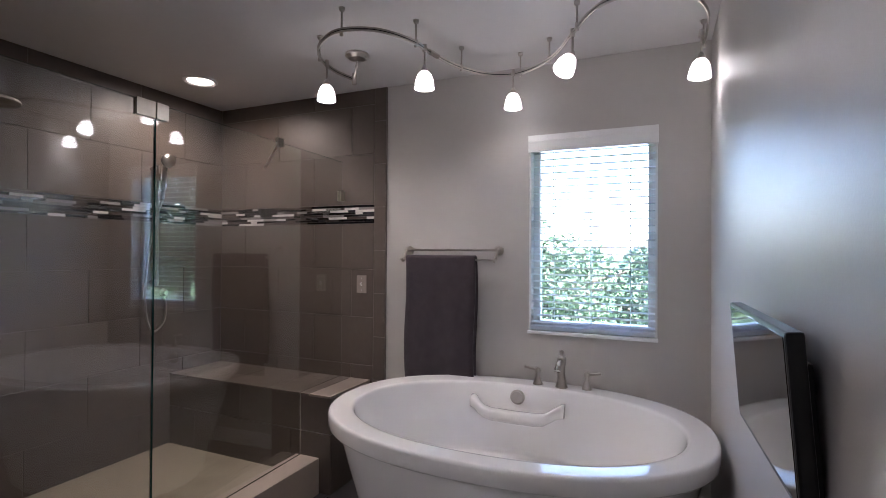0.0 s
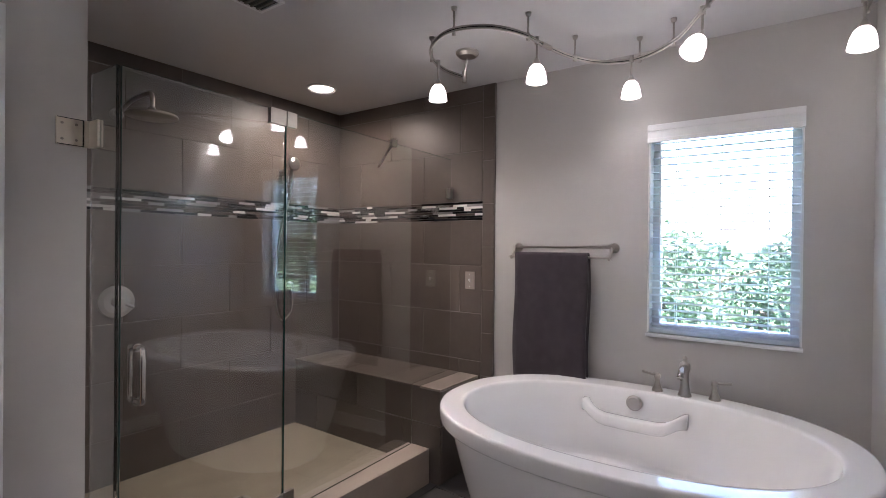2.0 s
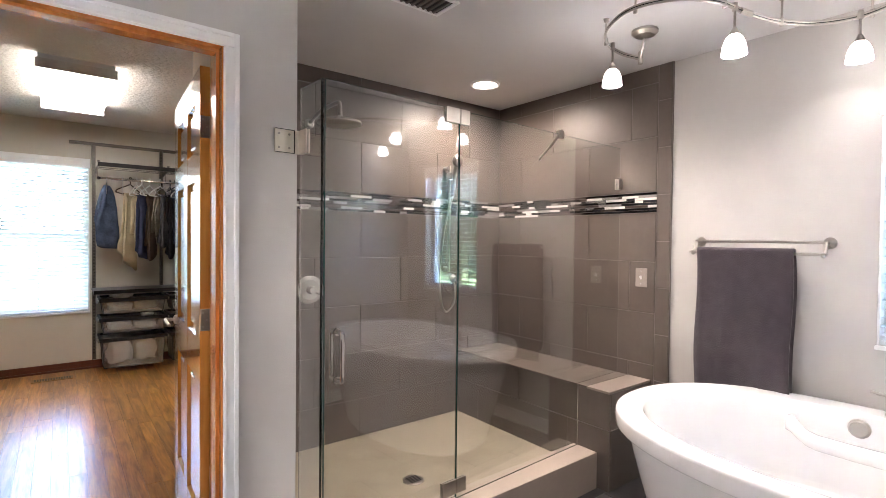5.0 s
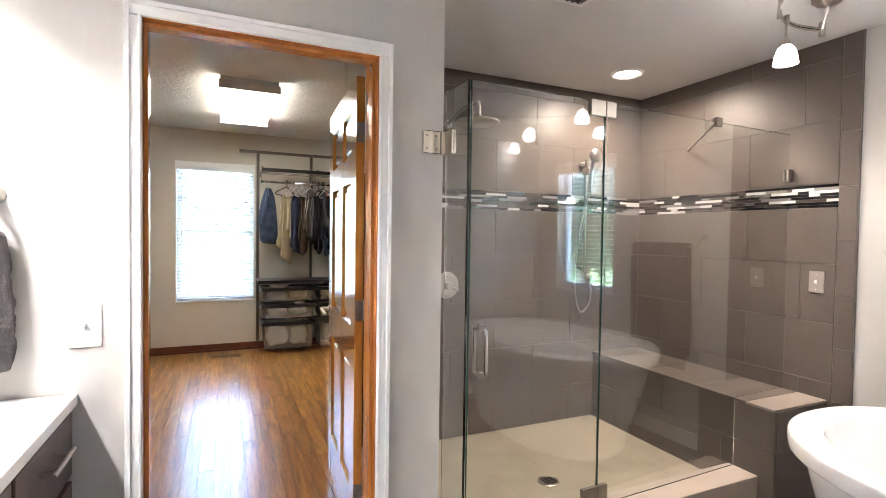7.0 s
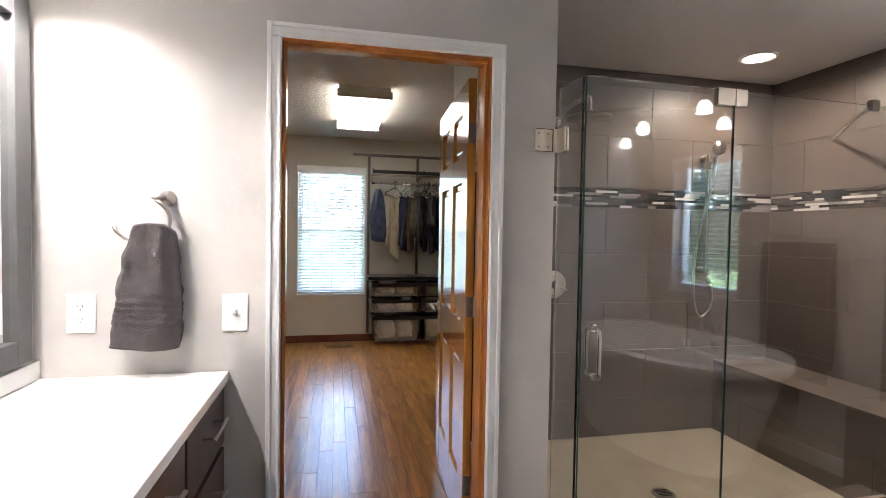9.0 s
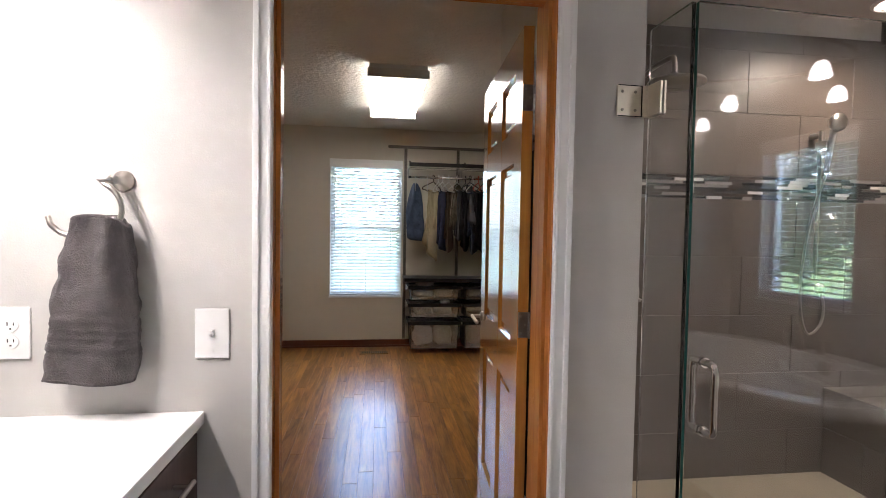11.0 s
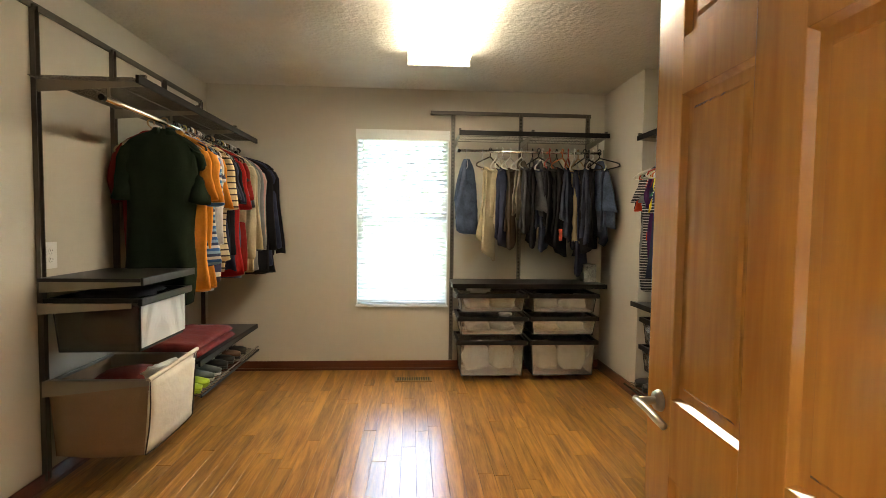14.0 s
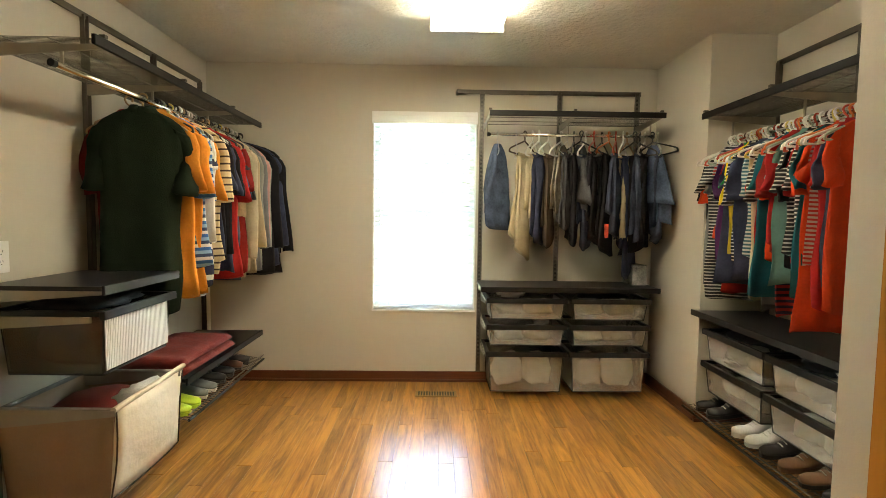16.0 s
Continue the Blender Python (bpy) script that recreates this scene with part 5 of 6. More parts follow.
def shoe_rack(label, m, u0, u1, z_back, z_front, depth):
    r = thing("shoe_rack", label, "shoe rack", "shoe racks")
    r.matrix_world = m
    bm = bmesh.new()
    for k in range(int((u1 - u0) / 0.03) + 1):
        u = u0 + k * 0.03
        tube(bm, ((u, -0.03, z_back), (u, -depth, z_front)), 0.002, 5)
    tagged(part("wire_grid", bm, STEEL, r), kind="stuff")
    for k in range(3):
        f = (k + 0.5) / 3
        part("cross_bar", rod((u0, -0.03 - (depth - 0.03) * f, z_back + (z_front - z_back) * f - 0.005), (u1, -0.03 - (depth - 0.03) * f, z_back + (z_front - z_back) * f - 0.005), 0.004, 8), STEEL, r)
    part("front_rail", rod((u0, -depth, z_front), (u1, -depth, z_front), 0.008, 10), WALNUT_METAL, r)
    part("front_lip", rod((u0, -depth, z_front + 0.03), (u1, -depth, z_front + 0.03), 0.004, 8), STEEL, r)


LIME = mat("lime_rubber", (0.45, 0.62, 0.05), 0.5)
GREY_SHOE = mat("grey_shoe_fabric", (0.16, 0.17, 0.16), 0.8, vary=0.2)
TAN_SHOE = mat("brown_shoe_leather", (0.16, 0.085, 0.05), 0.5, vary=0.2)
BLACK_SHOE = mat("black_shoe_leather", (0.02, 0.019, 0.02), 0.45, vary=0.2)
WHITE_SHOE = mat("white_shoe_leather", (0.62, 0.60, 0.56), 0.5, vary=0.08)
shoe_rack("tilted steel shoe rack under the low shelf", ML, 2.98, 4.10, 0.36, 0.26, 0.52)
shoe_rack("tilted steel shoe rack under the niche drawers", MR, -3.64, -1.45, 0.17, 0.10, 0.50)
for x, y, mt, so, fl in ((-1.70, 3.04, LIME, LIME, True), (-1.70, 3.15, LIME, LIME, True), (-1.72, 3.28, GREY_SHOE, WHITE_SHOE, True), (-1.72, 3.40, GREY_SHOE, WHITE_SHOE, True), (-1.73, 3.55, BLACK_SHOE, BLACK_SHOE, False), (-1.73, 3.68, BLACK_SHOE, BLACK_SHOE, False), (-1.73, 3.82, TAN_SHOE, BLACK_SHOE, False), (-1.73, 3.95, BLACK_SHOE, BLACK_SHOE, False)):
    lab = "lime green flip-flop on the shoe rack" if mt is LIME else "grey flat slipper on the shoe rack" if mt is GREY_SHOE else "dark leather shoe on the shoe rack"
    s = shoe(lab, x, y, 0.308, 0, 0.27, mt, so, fl)
    s.matrix_world = pose(x, y, 0.318, 0, 11.5, 0)
for y, mt, so, lab in ((3.52, BLACK_SHOE, BLACK_SHOE, "black leather shoe on the niche rack"), (3.40, BLACK_SHOE, BLACK_SHOE, "black leather shoe on the niche rack"), (3.14, WHITE_SHOE, WHITE_SHOE, "white and yellow trainer on the niche rack"), (3.02, WHITE_SHOE, WHITE_SHOE, "white trainer on the niche rack"), (2.90, BLACK_SHOE, BLACK_SHOE, "black suede shoe on the niche rack"), (2.76, TAN_SHOE, TAN_SHOE, "brown leather shoe on the niche rack"), (2.62, TAN_SHOE, BLACK_SHOE, "brown leather shoe on the niche rack"), (2.48, BLACK_SHOE, WHITE_SHOE, "black trainer with a white sole"), (2.34, BLACK_SHOE, WHITE_SHOE, "black trainer with a white sole"), (2.2, TAN_SHOE, BLACK_SHOE, "brown leather shoe on the niche rack")):
    s = shoe(lab, 0, 0, 0, 0, 0.27, mt, so)
    s.matrix_world = pose(CR - 0.20, y, 0.156, 0, 0, 180) @ pose(0, 0, 0, 0, 8.5, 0)


# ---- hangers and clothes ----
HANG_COLS = [mat("white_hanger_plastic", (0.70, 0.68, 0.63), 0.4), mat("black_hanger_plastic", (0.02, 0.02, 0.02), 0.4), mat("tan_hanger_wood", (0.42, 0.27, 0.14), 0.5), mat("red_hanger_plastic", (0.45, 0.06, 0.03), 0.4), mat("steel_hanger_wire", (0.5, 0.5, 0.5), 0.3, 0.9), mat("orange_hanger_plastic", (0.60, 0.16, 0.04), 0.4), mat("yellow_hanger_plastic", (0.60, 0.48, 0.12), 0.4), mat("brown_hanger_plastic", (0.06, 0.028, 0.018), 0.4), mat("grey_green_hanger_plastic", (0.30, 0.33, 0.27), 0.4)]
hanger_mesh = {}


def hanger(m, k, label):
    """A tubular hanger; its hook sits on the rod at the local origin."""
    if k not in hanger_mesh:
        bm = bmesh.new()
        thin = k == 4
        hook = [(0.018 * math.cos(a), 0, 0.018 * math.sin(a)) for a in (radians(d) for d in range(-40, 181, 20))]
        tube(bm, hook + [(-0.012, 0, -0.018), (0, 0, -0.03), (0, 0, -0.055)], 0.0022 if thin else 0.0052, 6)
        tri = spline(((0, 0, -0.055), (0.09, 0, -0.092), (0.19, 0, -0.135), (0.205, 0, -0.155), (0.19, 0, -0.165), (0, 0, -0.165), (-0.19, 0, -0.165), (-0.205, 0, -0.155), (-0.19, 0, -0.135), (-0.09, 0, -0.092), (0, 0, -0.055)), 3)
        tube(bm, tri, 0.0024 if thin else 0.006, 6)
        bmesh.ops.recalc_face_normals(bm, faces=bm.faces[:])
        me = bpy.data.meshes.new("coat_hanger")
        bm.to_mesh(me)
        bm.free()
        me.materials.append(HANG_COLS[k])
        me.shade_smooth()
        hanger_mesh[k] = me
    h = tagged(new("coat_hanger", hanger_mesh[k]), label, "hanger", "coat hangers")
    h.matrix_world = m @ pose(0, 0, 0.0125)
    return h


def shirt(m, material, label, length, sleeve, wide=0.235, thick=0.03, seed=0, collar=False, cuff=None):
    s = thing("shirt", label, "shirt", "hanging shirts")
    s.matrix_world = m
    rnd = random.Random(seed)
    n = 34
    bm = bmesh.new()
    lv = [(-0.036, 0.048, 0.75), (-0.052, wide * 0.32, 0.85), (-0.078, wide * 0.58, 0.9), (-0.112, wide * 0.80, 0.95), (-0.150, wide * 0.93, 0.95), (-0.225, wide * 0.88, 1.0)]
    k = 10
    for j in range(1, k + 1):
        lv.append((-0.225 - (length - 0.225) * j / k, wide * (0.84 + 0.03 * math.sin(j * 0.8 + seed)), 1.0 + 0.25 * j / k))
    ph, sway = rnd.uniform(0, 6), rnd.uniform(-0.012, 0.012)
    rings = []
    for z, w, d in lv:
        f = min(1, max(0, (-z - 0.15) / (length - 0.15)))
        ring = []
        for i in range(n):
            t = 2 * math.pi * i / n
            c, sn = math.cos(t), math.sin(t)
            fold = 1 + 0.3 * noise.noise((c * 6, z * 5, ph + 4)) + f * (0.55 * math.sin(4 * t + ph + z * 2) + 0.45 * abs(math.sin(5 * t + 2 * ph - z * 5))) + 0.25 * noise.noise((c * 3, z * 9, ph))
            ring.append((w * math.copysign(abs(c) ** 0.8, c) + sway * f + 0.006 * f * math.sin(z * 14 + ph), thick * d * fold * sn + 0.012 * f * math.sin(c * 5 + ph), z + 0.012 * f * math.sin(2 * t + ph)))
        rings.append(ring)
    loft(bm, rings)
    part("body", bm, material, s, smooth=True)
    for sg in (-1, 1):
        bm = bmesh.new()
        jit = rnd.uniform(-0.015, 0.015)
        short = sleeve < 0.3
        flare = rnd.uniform(-0.01, 0.035) if short else rnd.uniform(0.0, 0.03)
        path = [(sg * wide * 0.66, 0, -0.125), (sg * wide * 0.80, 0.0, -0.150), (sg * wide * 0.88, jit * 0.4, -0.21)]
        q = 7
        for j in range(1, q + 1):
            e = j / q
            path.append((sg * (wide * 0.88 + flare * e), jit * (1 + e) + (0.012 + 0.010 * e) * math.sin(e * 4 + ph), -0.21 - sleeve * e))
        rings = []
        for j, (x, y, z) in enumerate(path):
            e = j / (len(path) - 1)
            rw = (0.046 + 0.020 * e) * (wide / 0.235) ** 1.5 if short else (0.052 - 0.012 * e)
            rt2 = thick * (0.72 + 0.35 * math.sin(1.4 * j + ph) ** 2)
            rings.append([(x + rw * math.cos(a) * (1 + 0.10 * math.sin(3 * a + j)), y + rt2 * math.sin(a) * (1 + 0.35 * math.sin(2 * a + ph + j * 0.6)), z - (0.45 - 0.40 * e) * sg * rw * math.cos(a) + 0.006 * math.sin(2 * a + ph)) for a in (2 * math.pi * i / 16 for i in range(16))])
        loft(bm, rings)
        part("sleeve", bm, cuff or material, s, smooth=True)
    if collar:
        bm = bmesh.new()
        rings = []
        for i in range(17):
            a = math.pi * (-0.42 + 1.84 * i / 16)
            cx, cy = 0.056 * math.cos(a), 0.028 * math.sin(a)
            rings.append([(cx, cy, -0.030), (cx * 1.35, cy * 1.5, -0.066), (cx * 1.28, cy * 1.35, -0.070), (cx * 0.93, cy * 0.9, -0.045)])
        loft(bm, rings)
        part("collar", bm, material, s, smooth=True)
    return s


def trousers(m, material, label, length, wide=0.15, seed=0, clip=False):
    """Trousers folded over a hanger's bar, or gathered in a clip at the top."""
    s = thing("trousers", label, "trousers", "hanging trousers")
    s.matrix_world = m
    rnd = random.Random(seed)
    ph, lean, hem = rnd.uniform(0, 6), rnd.uniform(-0.05, 0.05), rnd.uniform(-0.06, 0.06)
    for leg in (0, 1):
        bm = bmesh.new()
        rings = []
        L = length * (1 if leg == 0 else rnd.uniform(0.68, 0.95))
        for j in range(13):
            f = j / 12
            z = (-0.150 if not clip else -0.07) - L * f
            w = wide * (0.92 - 0.18 * math.sin(math.pi * f) + 0.10 * f + 0.08 * math.sin(5 * f + ph)) if not clip else 0.025 + (wide - 0.025) * min(1, f * 1.5) ** 0.7
            ring = []
            for i in range(22):
                t = 2 * math.pi * i / 22
                c, sn = math.cos(t), math.sin(t)
                fold = 1 + 0.35 * math.sin(3 * t + ph + 5 * f) + 0.8 * noise.noise((c * 2.5, z * 6, ph + leg)) + 0.6 * noise.noise((c * 5, z * 15, ph)) + 0.25 * f
                ring.append((w * math.copysign(abs(c) ** 0.8, c) + (0.02 * math.sin(f * 5 + ph + leg * 2) + lean * (1 if leg else 0.3)) * f + 0.014 * noise.noise((z * 8, ph, c)), (0.020 if leg == 0 else 0.017) * fold * sn + (leg - 0.5) * 0.032 * min(1, f * 5) + 0.008 * math.sin(c * 4 + ph), z + (0.008 * math.sin(2 * t + ph) + hem * c) * f))
            rings.append(ring)
        loft(bm, rings)
        part("leg", bm, material, s, smooth=True)
    bm = bmesh.new()
    if not clip:
        loft(bm, [[(wide * 0.92 * e, 0.026 * math.cos(a), -0.155 + 0.016 * math.sin(a)) for a in (2 * math.pi * i / 12 for i in range(12))] for e in (-1, -0.5, 0, 0.5, 1)])
        part("waist_fold", bm, material, s, smooth=True)
    return s


def cloth(name, c, v=0.18):
    m = mat(name, c, 0.9, vary=v, scale=9, bump=0.6, bscale=260, sheen=0.0)
    m.node_tree.nodes["Principled BSDF"].inputs["Specular IOR Level"].default_value = 0.12
    return m


C = {
    "green": cloth("dark_green_cotton", (0.014, 0.022, 0.013)), "red": cloth("dark_red_cotton", (0.20, 0.018, 0.016)), "orange": cloth("orange_cotton", (0.66, 0.25, 0.04)), "navy": cloth("navy_cotton", (0.034, 0.040, 0.072), 0.35),
    "cream": cloth("cream_cotton", (0.44, 0.37, 0.25)), "black": cloth("black_knit", (0.014, 0.013, 0.015)), "sage": cloth("sage_cotton", (0.22, 0.24, 0.20)), "white": cloth("white_knit", (0.66, 0.64, 0.60)), "denim": cloth("blue_denim", (0.065, 0.088, 0.140), 0.6),
    "dkdenim": cloth("dark_denim", (0.040, 0.048, 0.074), 0.6), "charcoal": cloth("charcoal_twill", (0.055, 0.055, 0.060), 0.4), "film": mat("clear_garment_bag", (0.16, 0.135, 0.10), 0.22, vary=0.5, scale=14, bump=0.8, bscale=40), "khaki": cloth("khaki_twill", (0.42, 0.33, 0.20)), "brown": cloth("brown_twill", (0.085, 0.062, 0.045)), "grey": cloth("grey_jersey", (0.17, 0.17, 0.175)), "teal": cloth("teal_jersey", (0.012, 0.085, 0.11)),
    "scarlet": cloth("scarlet_jersey", (0.55, 0.055, 0.02)), "crimson": cloth("crimson_jersey", (0.34, 0.02, 0.022)), "kelly": cloth("green_jersey", (0.02, 0.20, 0.06)), "yellow": cloth("yellow_jersey", (0.66, 0.46, 0.03)), "aqua": cloth("aqua_jersey", (0.12, 0.24, 0.22)),
    "purple": cloth("purple_jersey", (0.06, 0.018, 0.075)), "blue": cloth("royal_blue_jersey", (0.016, 0.022, 0.10)), "pink": cloth("pink_cotton", (0.48, 0.26, 0.24)),
    "bluestripe": stripes("blue_white_stripe", [(0.03, 0.12, 0.35), (0.6, 0.6, 0.58), (0.03, 0.05, 0.12), (0.2, 0.35, 0.55)], 0.07), "navyplaid": stripes("navy_white_blocks", [(0.62, 0.6, 0.56), (0.02, 0.022, 0.06), (0.02, 0.022, 0.06)], 0.085),
    "creamstripe": stripes("cream_dark_stripe", [(0.62, 0.5, 0.30), (0.62, 0.5, 0.30), (0.62, 0.5, 0.30), (0.05, 0.03, 0.02)], 0.04), "bwstripe": stripes("black_white_stripe", [(0.02, 0.02, 0.022), (0.02, 0.02, 0.022), (0.46, 0.44, 0.41)], 0.020), "rwstripe": stripes("red_white_stripe", [(0.40, 0.025, 0.02), (0.42, 0.36, 0.33)], 0.020),
    "greystripe": stripes("charcoal_grey_stripe", [(0.02, 0.02, 0.022), (0.13, 0.13, 0.13)], 0.10), "rnstripe": stripes("red_navy_stripe", [(0.42, 0.03, 0.03), (0.02, 0.02, 0.05)], 0.030), "tealstripe": stripes("teal_white_stripe", [(0.03, 0.10, 0.14), (0.36, 0.42, 0.42)], 0.020),
}
WORD = {"bluestripe": "blue and white striped", "navyplaid": "navy and white checked", "creamstripe": "cream shirt striped", "bwstripe": "black and white striped", "rwstripe": "red and white striped", "greystripe": "charcoal and grey striped", "rnstripe": "red and navy striped", "tealstripe": "teal and white striped",
        "dkdenim": "dark denim", "denim": "blue denim", "kelly": "bright green", "green": "dark green", "red": "dark red", "sage": "sage grey"}


def hang_shirt(x, y, z, key, length, sleeve, yaw, seed, where, collar=False, hk=0, wide=0.235, thick=0.026):
    m = pose(x, y, z, 0, random.uniform(-4, 4), yaw)
    hanger(m, hk, "plastic coat hanger hooked on the hanging rod")
    kind = "polo shirt" if collar else "long-sleeved shirt" if sleeve > 0.3 else "T-shirt"
    shirt(m, C[key], f"{WORD.get(key, key)} cotton {kind} hanging {where}", length, sleeve, wide, thick, seed, collar)


LX, LZ = CL + 0.345, 1.90
LONG = 0.50
hang_shirt(LX - 0.01, 2.965, LZ, "green", 1.06, 0.25, 14, 1, "at the end of the rod", True, 2, 0.222, 0.036)
# key, length, sleeve, half width
left_row = (("red", 0.98, 0.24, 0.226), ("orange", 1.0, 0.24, 0.215), ("orange", 0.99, 0.25, 0.235), ("bluestripe", 0.86, 0.28, 0.225), ("navyplaid", 0.97, 0.12, 0.22), ("bluestripe", 0.90, 0.26, 0.225), ("white", 1.02, LONG, 0.215), ("orange", 0.82, 0.27, 0.225),
            ("creamstripe", 0.84, 0.29, 0.235), ("navy", 0.80, 0.22, 0.215), ("creamstripe", 0.90, 0.27, 0.225), ("black", 0.84, 0.24, 0.23), ("purple", 0.88, 0.23, 0.215), ("black", 0.80, 0.24, 0.235), ("navy", 0.92, 0.24, 0.22), ("crimson", 0.96, 0.28, 0.225),
            ("khaki", 0.88, 0.36, 0.22), ("denim", 0.98, 0.24, 0.21), ("red", 0.95, 0.22, 0.22), ("charcoal", 0.86, 0.26, 0.23), ("grey", 0.93, 0.22, 0.225), ("cream", 0.94, 0.64, 0.25), ("cream", 0.98, 0.60, 0.235), ("khaki", 0.96, 0.58, 0.24), ("sage", 0.90, 0.58, 0.255),
            ("sage", 0.86, 0.56, 0.25), ("grey", 0.96, 0.58, 0.255), ("pink", 0.84, 0.56, 0.26), ("sage", 0.92, 0.58, 0.26), ("charcoal", 0.92, 0.58, 0.27), ("black", 1.0, 0.60, 0.28), ("navy", 0.96, 0.60, 0.285), ("black", 1.0, 0.64, 0.30), ("black", 0.98, 0.62, 0.31))
for k, (key, ln, sl, wd) in enumerate(left_row):
    hang_shirt(LX + (-0.112 if k == 0 else random.uniform(-0.012, 0.012)), 3.02 + k * 0.0352, LZ, key, ln, sl, random.uniform(-11, 11), 10 + k, "under the wire shelf", k in (1, 7, 11, 21), (2, 1, 1, 8, 1, 6, 1, 0, 2, 1, 0, 0, 8, 0, 1, 1, 7)[k % 17], wd, 0.0185)

RX, RZN = CR - 0.29, 1.835
right_row = (("grey", 0.92, 0.18), ("black", 0.80, 0.22), ("rwstripe", 0.78, 0.19), ("scarlet", 0.60, 0.24), ("bwstripe", 0.98, 0.16), ("grey", 0.62, 0.20), ("purple", 0.74, 0.23), ("crimson", 0.93, 0.18), ("kelly", 0.70, 0.17), ("yellow", 0.68, 0.26),
             ("navy", 0.88, 0.15), ("bwstripe", 0.74, 0.27), ("black", 0.80, 0.20), ("bwstripe", 0.66, 0.20), ("navy", 0.84, 0.23), ("cream", 0.93, 0.16), ("tealstripe", 0.70, 0.22), ("crimson", 0.66, 0.18), ("greystripe", 0.98, 0.20), ("rwstripe", 0.68, 0.17),
             ("bwstripe", 0.72, 0.26), ("teal", 0.90, 0.19), ("scarlet", 0.70, 0.24), ("crimson", 0.62, 0.20), ("rnstripe", 0.98, 0.20), ("red", 0.66, 0.22), ("aqua", 0.82, 0.17), ("black", 0.72, 0.25), ("bwstripe", 0.66, 0.20),
             ("creamstripe", 0.70, 0.24), ("crimson", 0.72, 0.22), ("teal", 0.86, 0.2), ("bwstripe", 0.68, 0.2), ("scarlet", 1.02, 0.24), ("scarlet", 0.98, 0.2), ("rwstripe", 0.7, 0.2), ("crimson", 0.9, 0.18), ("navy", 0.8, 0.2), ("scarlet", 0.9, 0.2))
for k, (key, ln, sl) in enumerate(right_row):
    hang_shirt(RX + random.uniform(-0.012, 0.012), 3.58 - k * 0.0262, RZN, key, ln, sl * 0.72, random.uniform(-16, 16), 60 + k, "in the closet niche", False, (0, 0, 8, 3, 0, 7, 0, 6, 0, 0, 3, 5)[k % 12], random.uniform(0.16, 0.205), 0.0125)

hanger(pose(RX - 0.09, 3.66, RZN - 0.03, 0, 62, 200), 0, "empty white plastic hanger at the end of the rod")
PY, PZ = YF - 0.29, 1.945
m = pose(0.315, PY, PZ, 0, 0, 42)
hanger(pose(0.315, PY, PZ, 0, 0, 86), 4, "bare wire hanger hooked on the hanging rod")
trousers(m, C["denim"], "faded blue denim trousers gathered in a clip", 0.62, 0.135, 3, True)
hanger(pose(0.45, PY, PZ, 0, 0, 84), 4, "empty wire hanger hooked on the hanging rod")
# key, place along the rod, length, half width, turn, hanger
pants = (("cream", 0.52, 0.72, 0.075, 36, 7), ("cream", 0.575, 0.46, 0.085, 52, 0), ("navy", 0.62, 0.64, 0.075, 50, 0), ("brown", 0.69, 0.64, 0.06, 46, 0), ("film", 0.785, 0.46, 0.12, 40, 0), ("charcoal", 0.83, 0.52, 0.075, 48, 4), ("black", 0.88, 0.62, 0.085, 56, 1),
         ("charcoal", 0.925, 0.46, 0.085, 132, 1), ("dkdenim", 0.965, 0.66, 0.085, 44, 0), ("black", 1.02, 0.60, 0.09, 50, 3), ("charcoal", 1.09, 0.50, 0.10, 42, 1), ("black", 1.135, 0.70, 0.095, 36, 5), ("dkdenim", 1.18, 0.58, 0.085, 52, 3), ("khaki", 1.235, 0.62, 0.05, 48, 0), ("navy", 1.275, 0.86, 0.11, 40, 2),
         ("black", 1.32, 0.70, 0.09, 128, 1), ("dkdenim", 1.365, 0.62, 0.09, 48, 1), ("black", 1.405, 0.66, 0.10, 42, 0), ("denim", 1.45, 0.56, 0.09, 130, 1), ("dkdenim", 1.49, 0.60, 0.09, 60, 8))
for k, (key, x, ln, wd, turn, hk) in enumerate(pants):
    m = pose(x, PY + random.uniform(-0.02, 0.02), PZ, 0, random.uniform(-6, 6), turn + (14 if turn < 90 else -14))
    gathered = k in (4, 7, 18)
    hanger(m, hk, "plastic coat hanger hooked on the hanging rod")
    kind = "garment under a clear plastic cover on a hanger" if key == "film" else f"{WORD.get(key, key)} trousers " + ("gathered in a clip" if gathered else "folded over a hanger")
    trousers(m, C[key], kind, ln, wd * 1.35, 30 + k, gathered)
tag = solid("cloth_patch", boxes((1.045, 1.115, PY - 0.115, PY - 0.112, 1.20, 1.30), bevel=0.0012), mat("red_orange_print", (0.62, 0.075, 0.035), 0.7, vary=0.9, scale=26), "red-orange printed patch sewn on hanging black shorts", "patch")
solid("storage_box", boxes((1.36, 1.47, YF - 0.26, YF - 0.06, 0.8375, 0.99), bevel=0.004), mat("printed_card", (0.20, 0.19, 0.18), 0.6, vary=1.0, scale=11), "small black and white printed box on the shelf", "box")

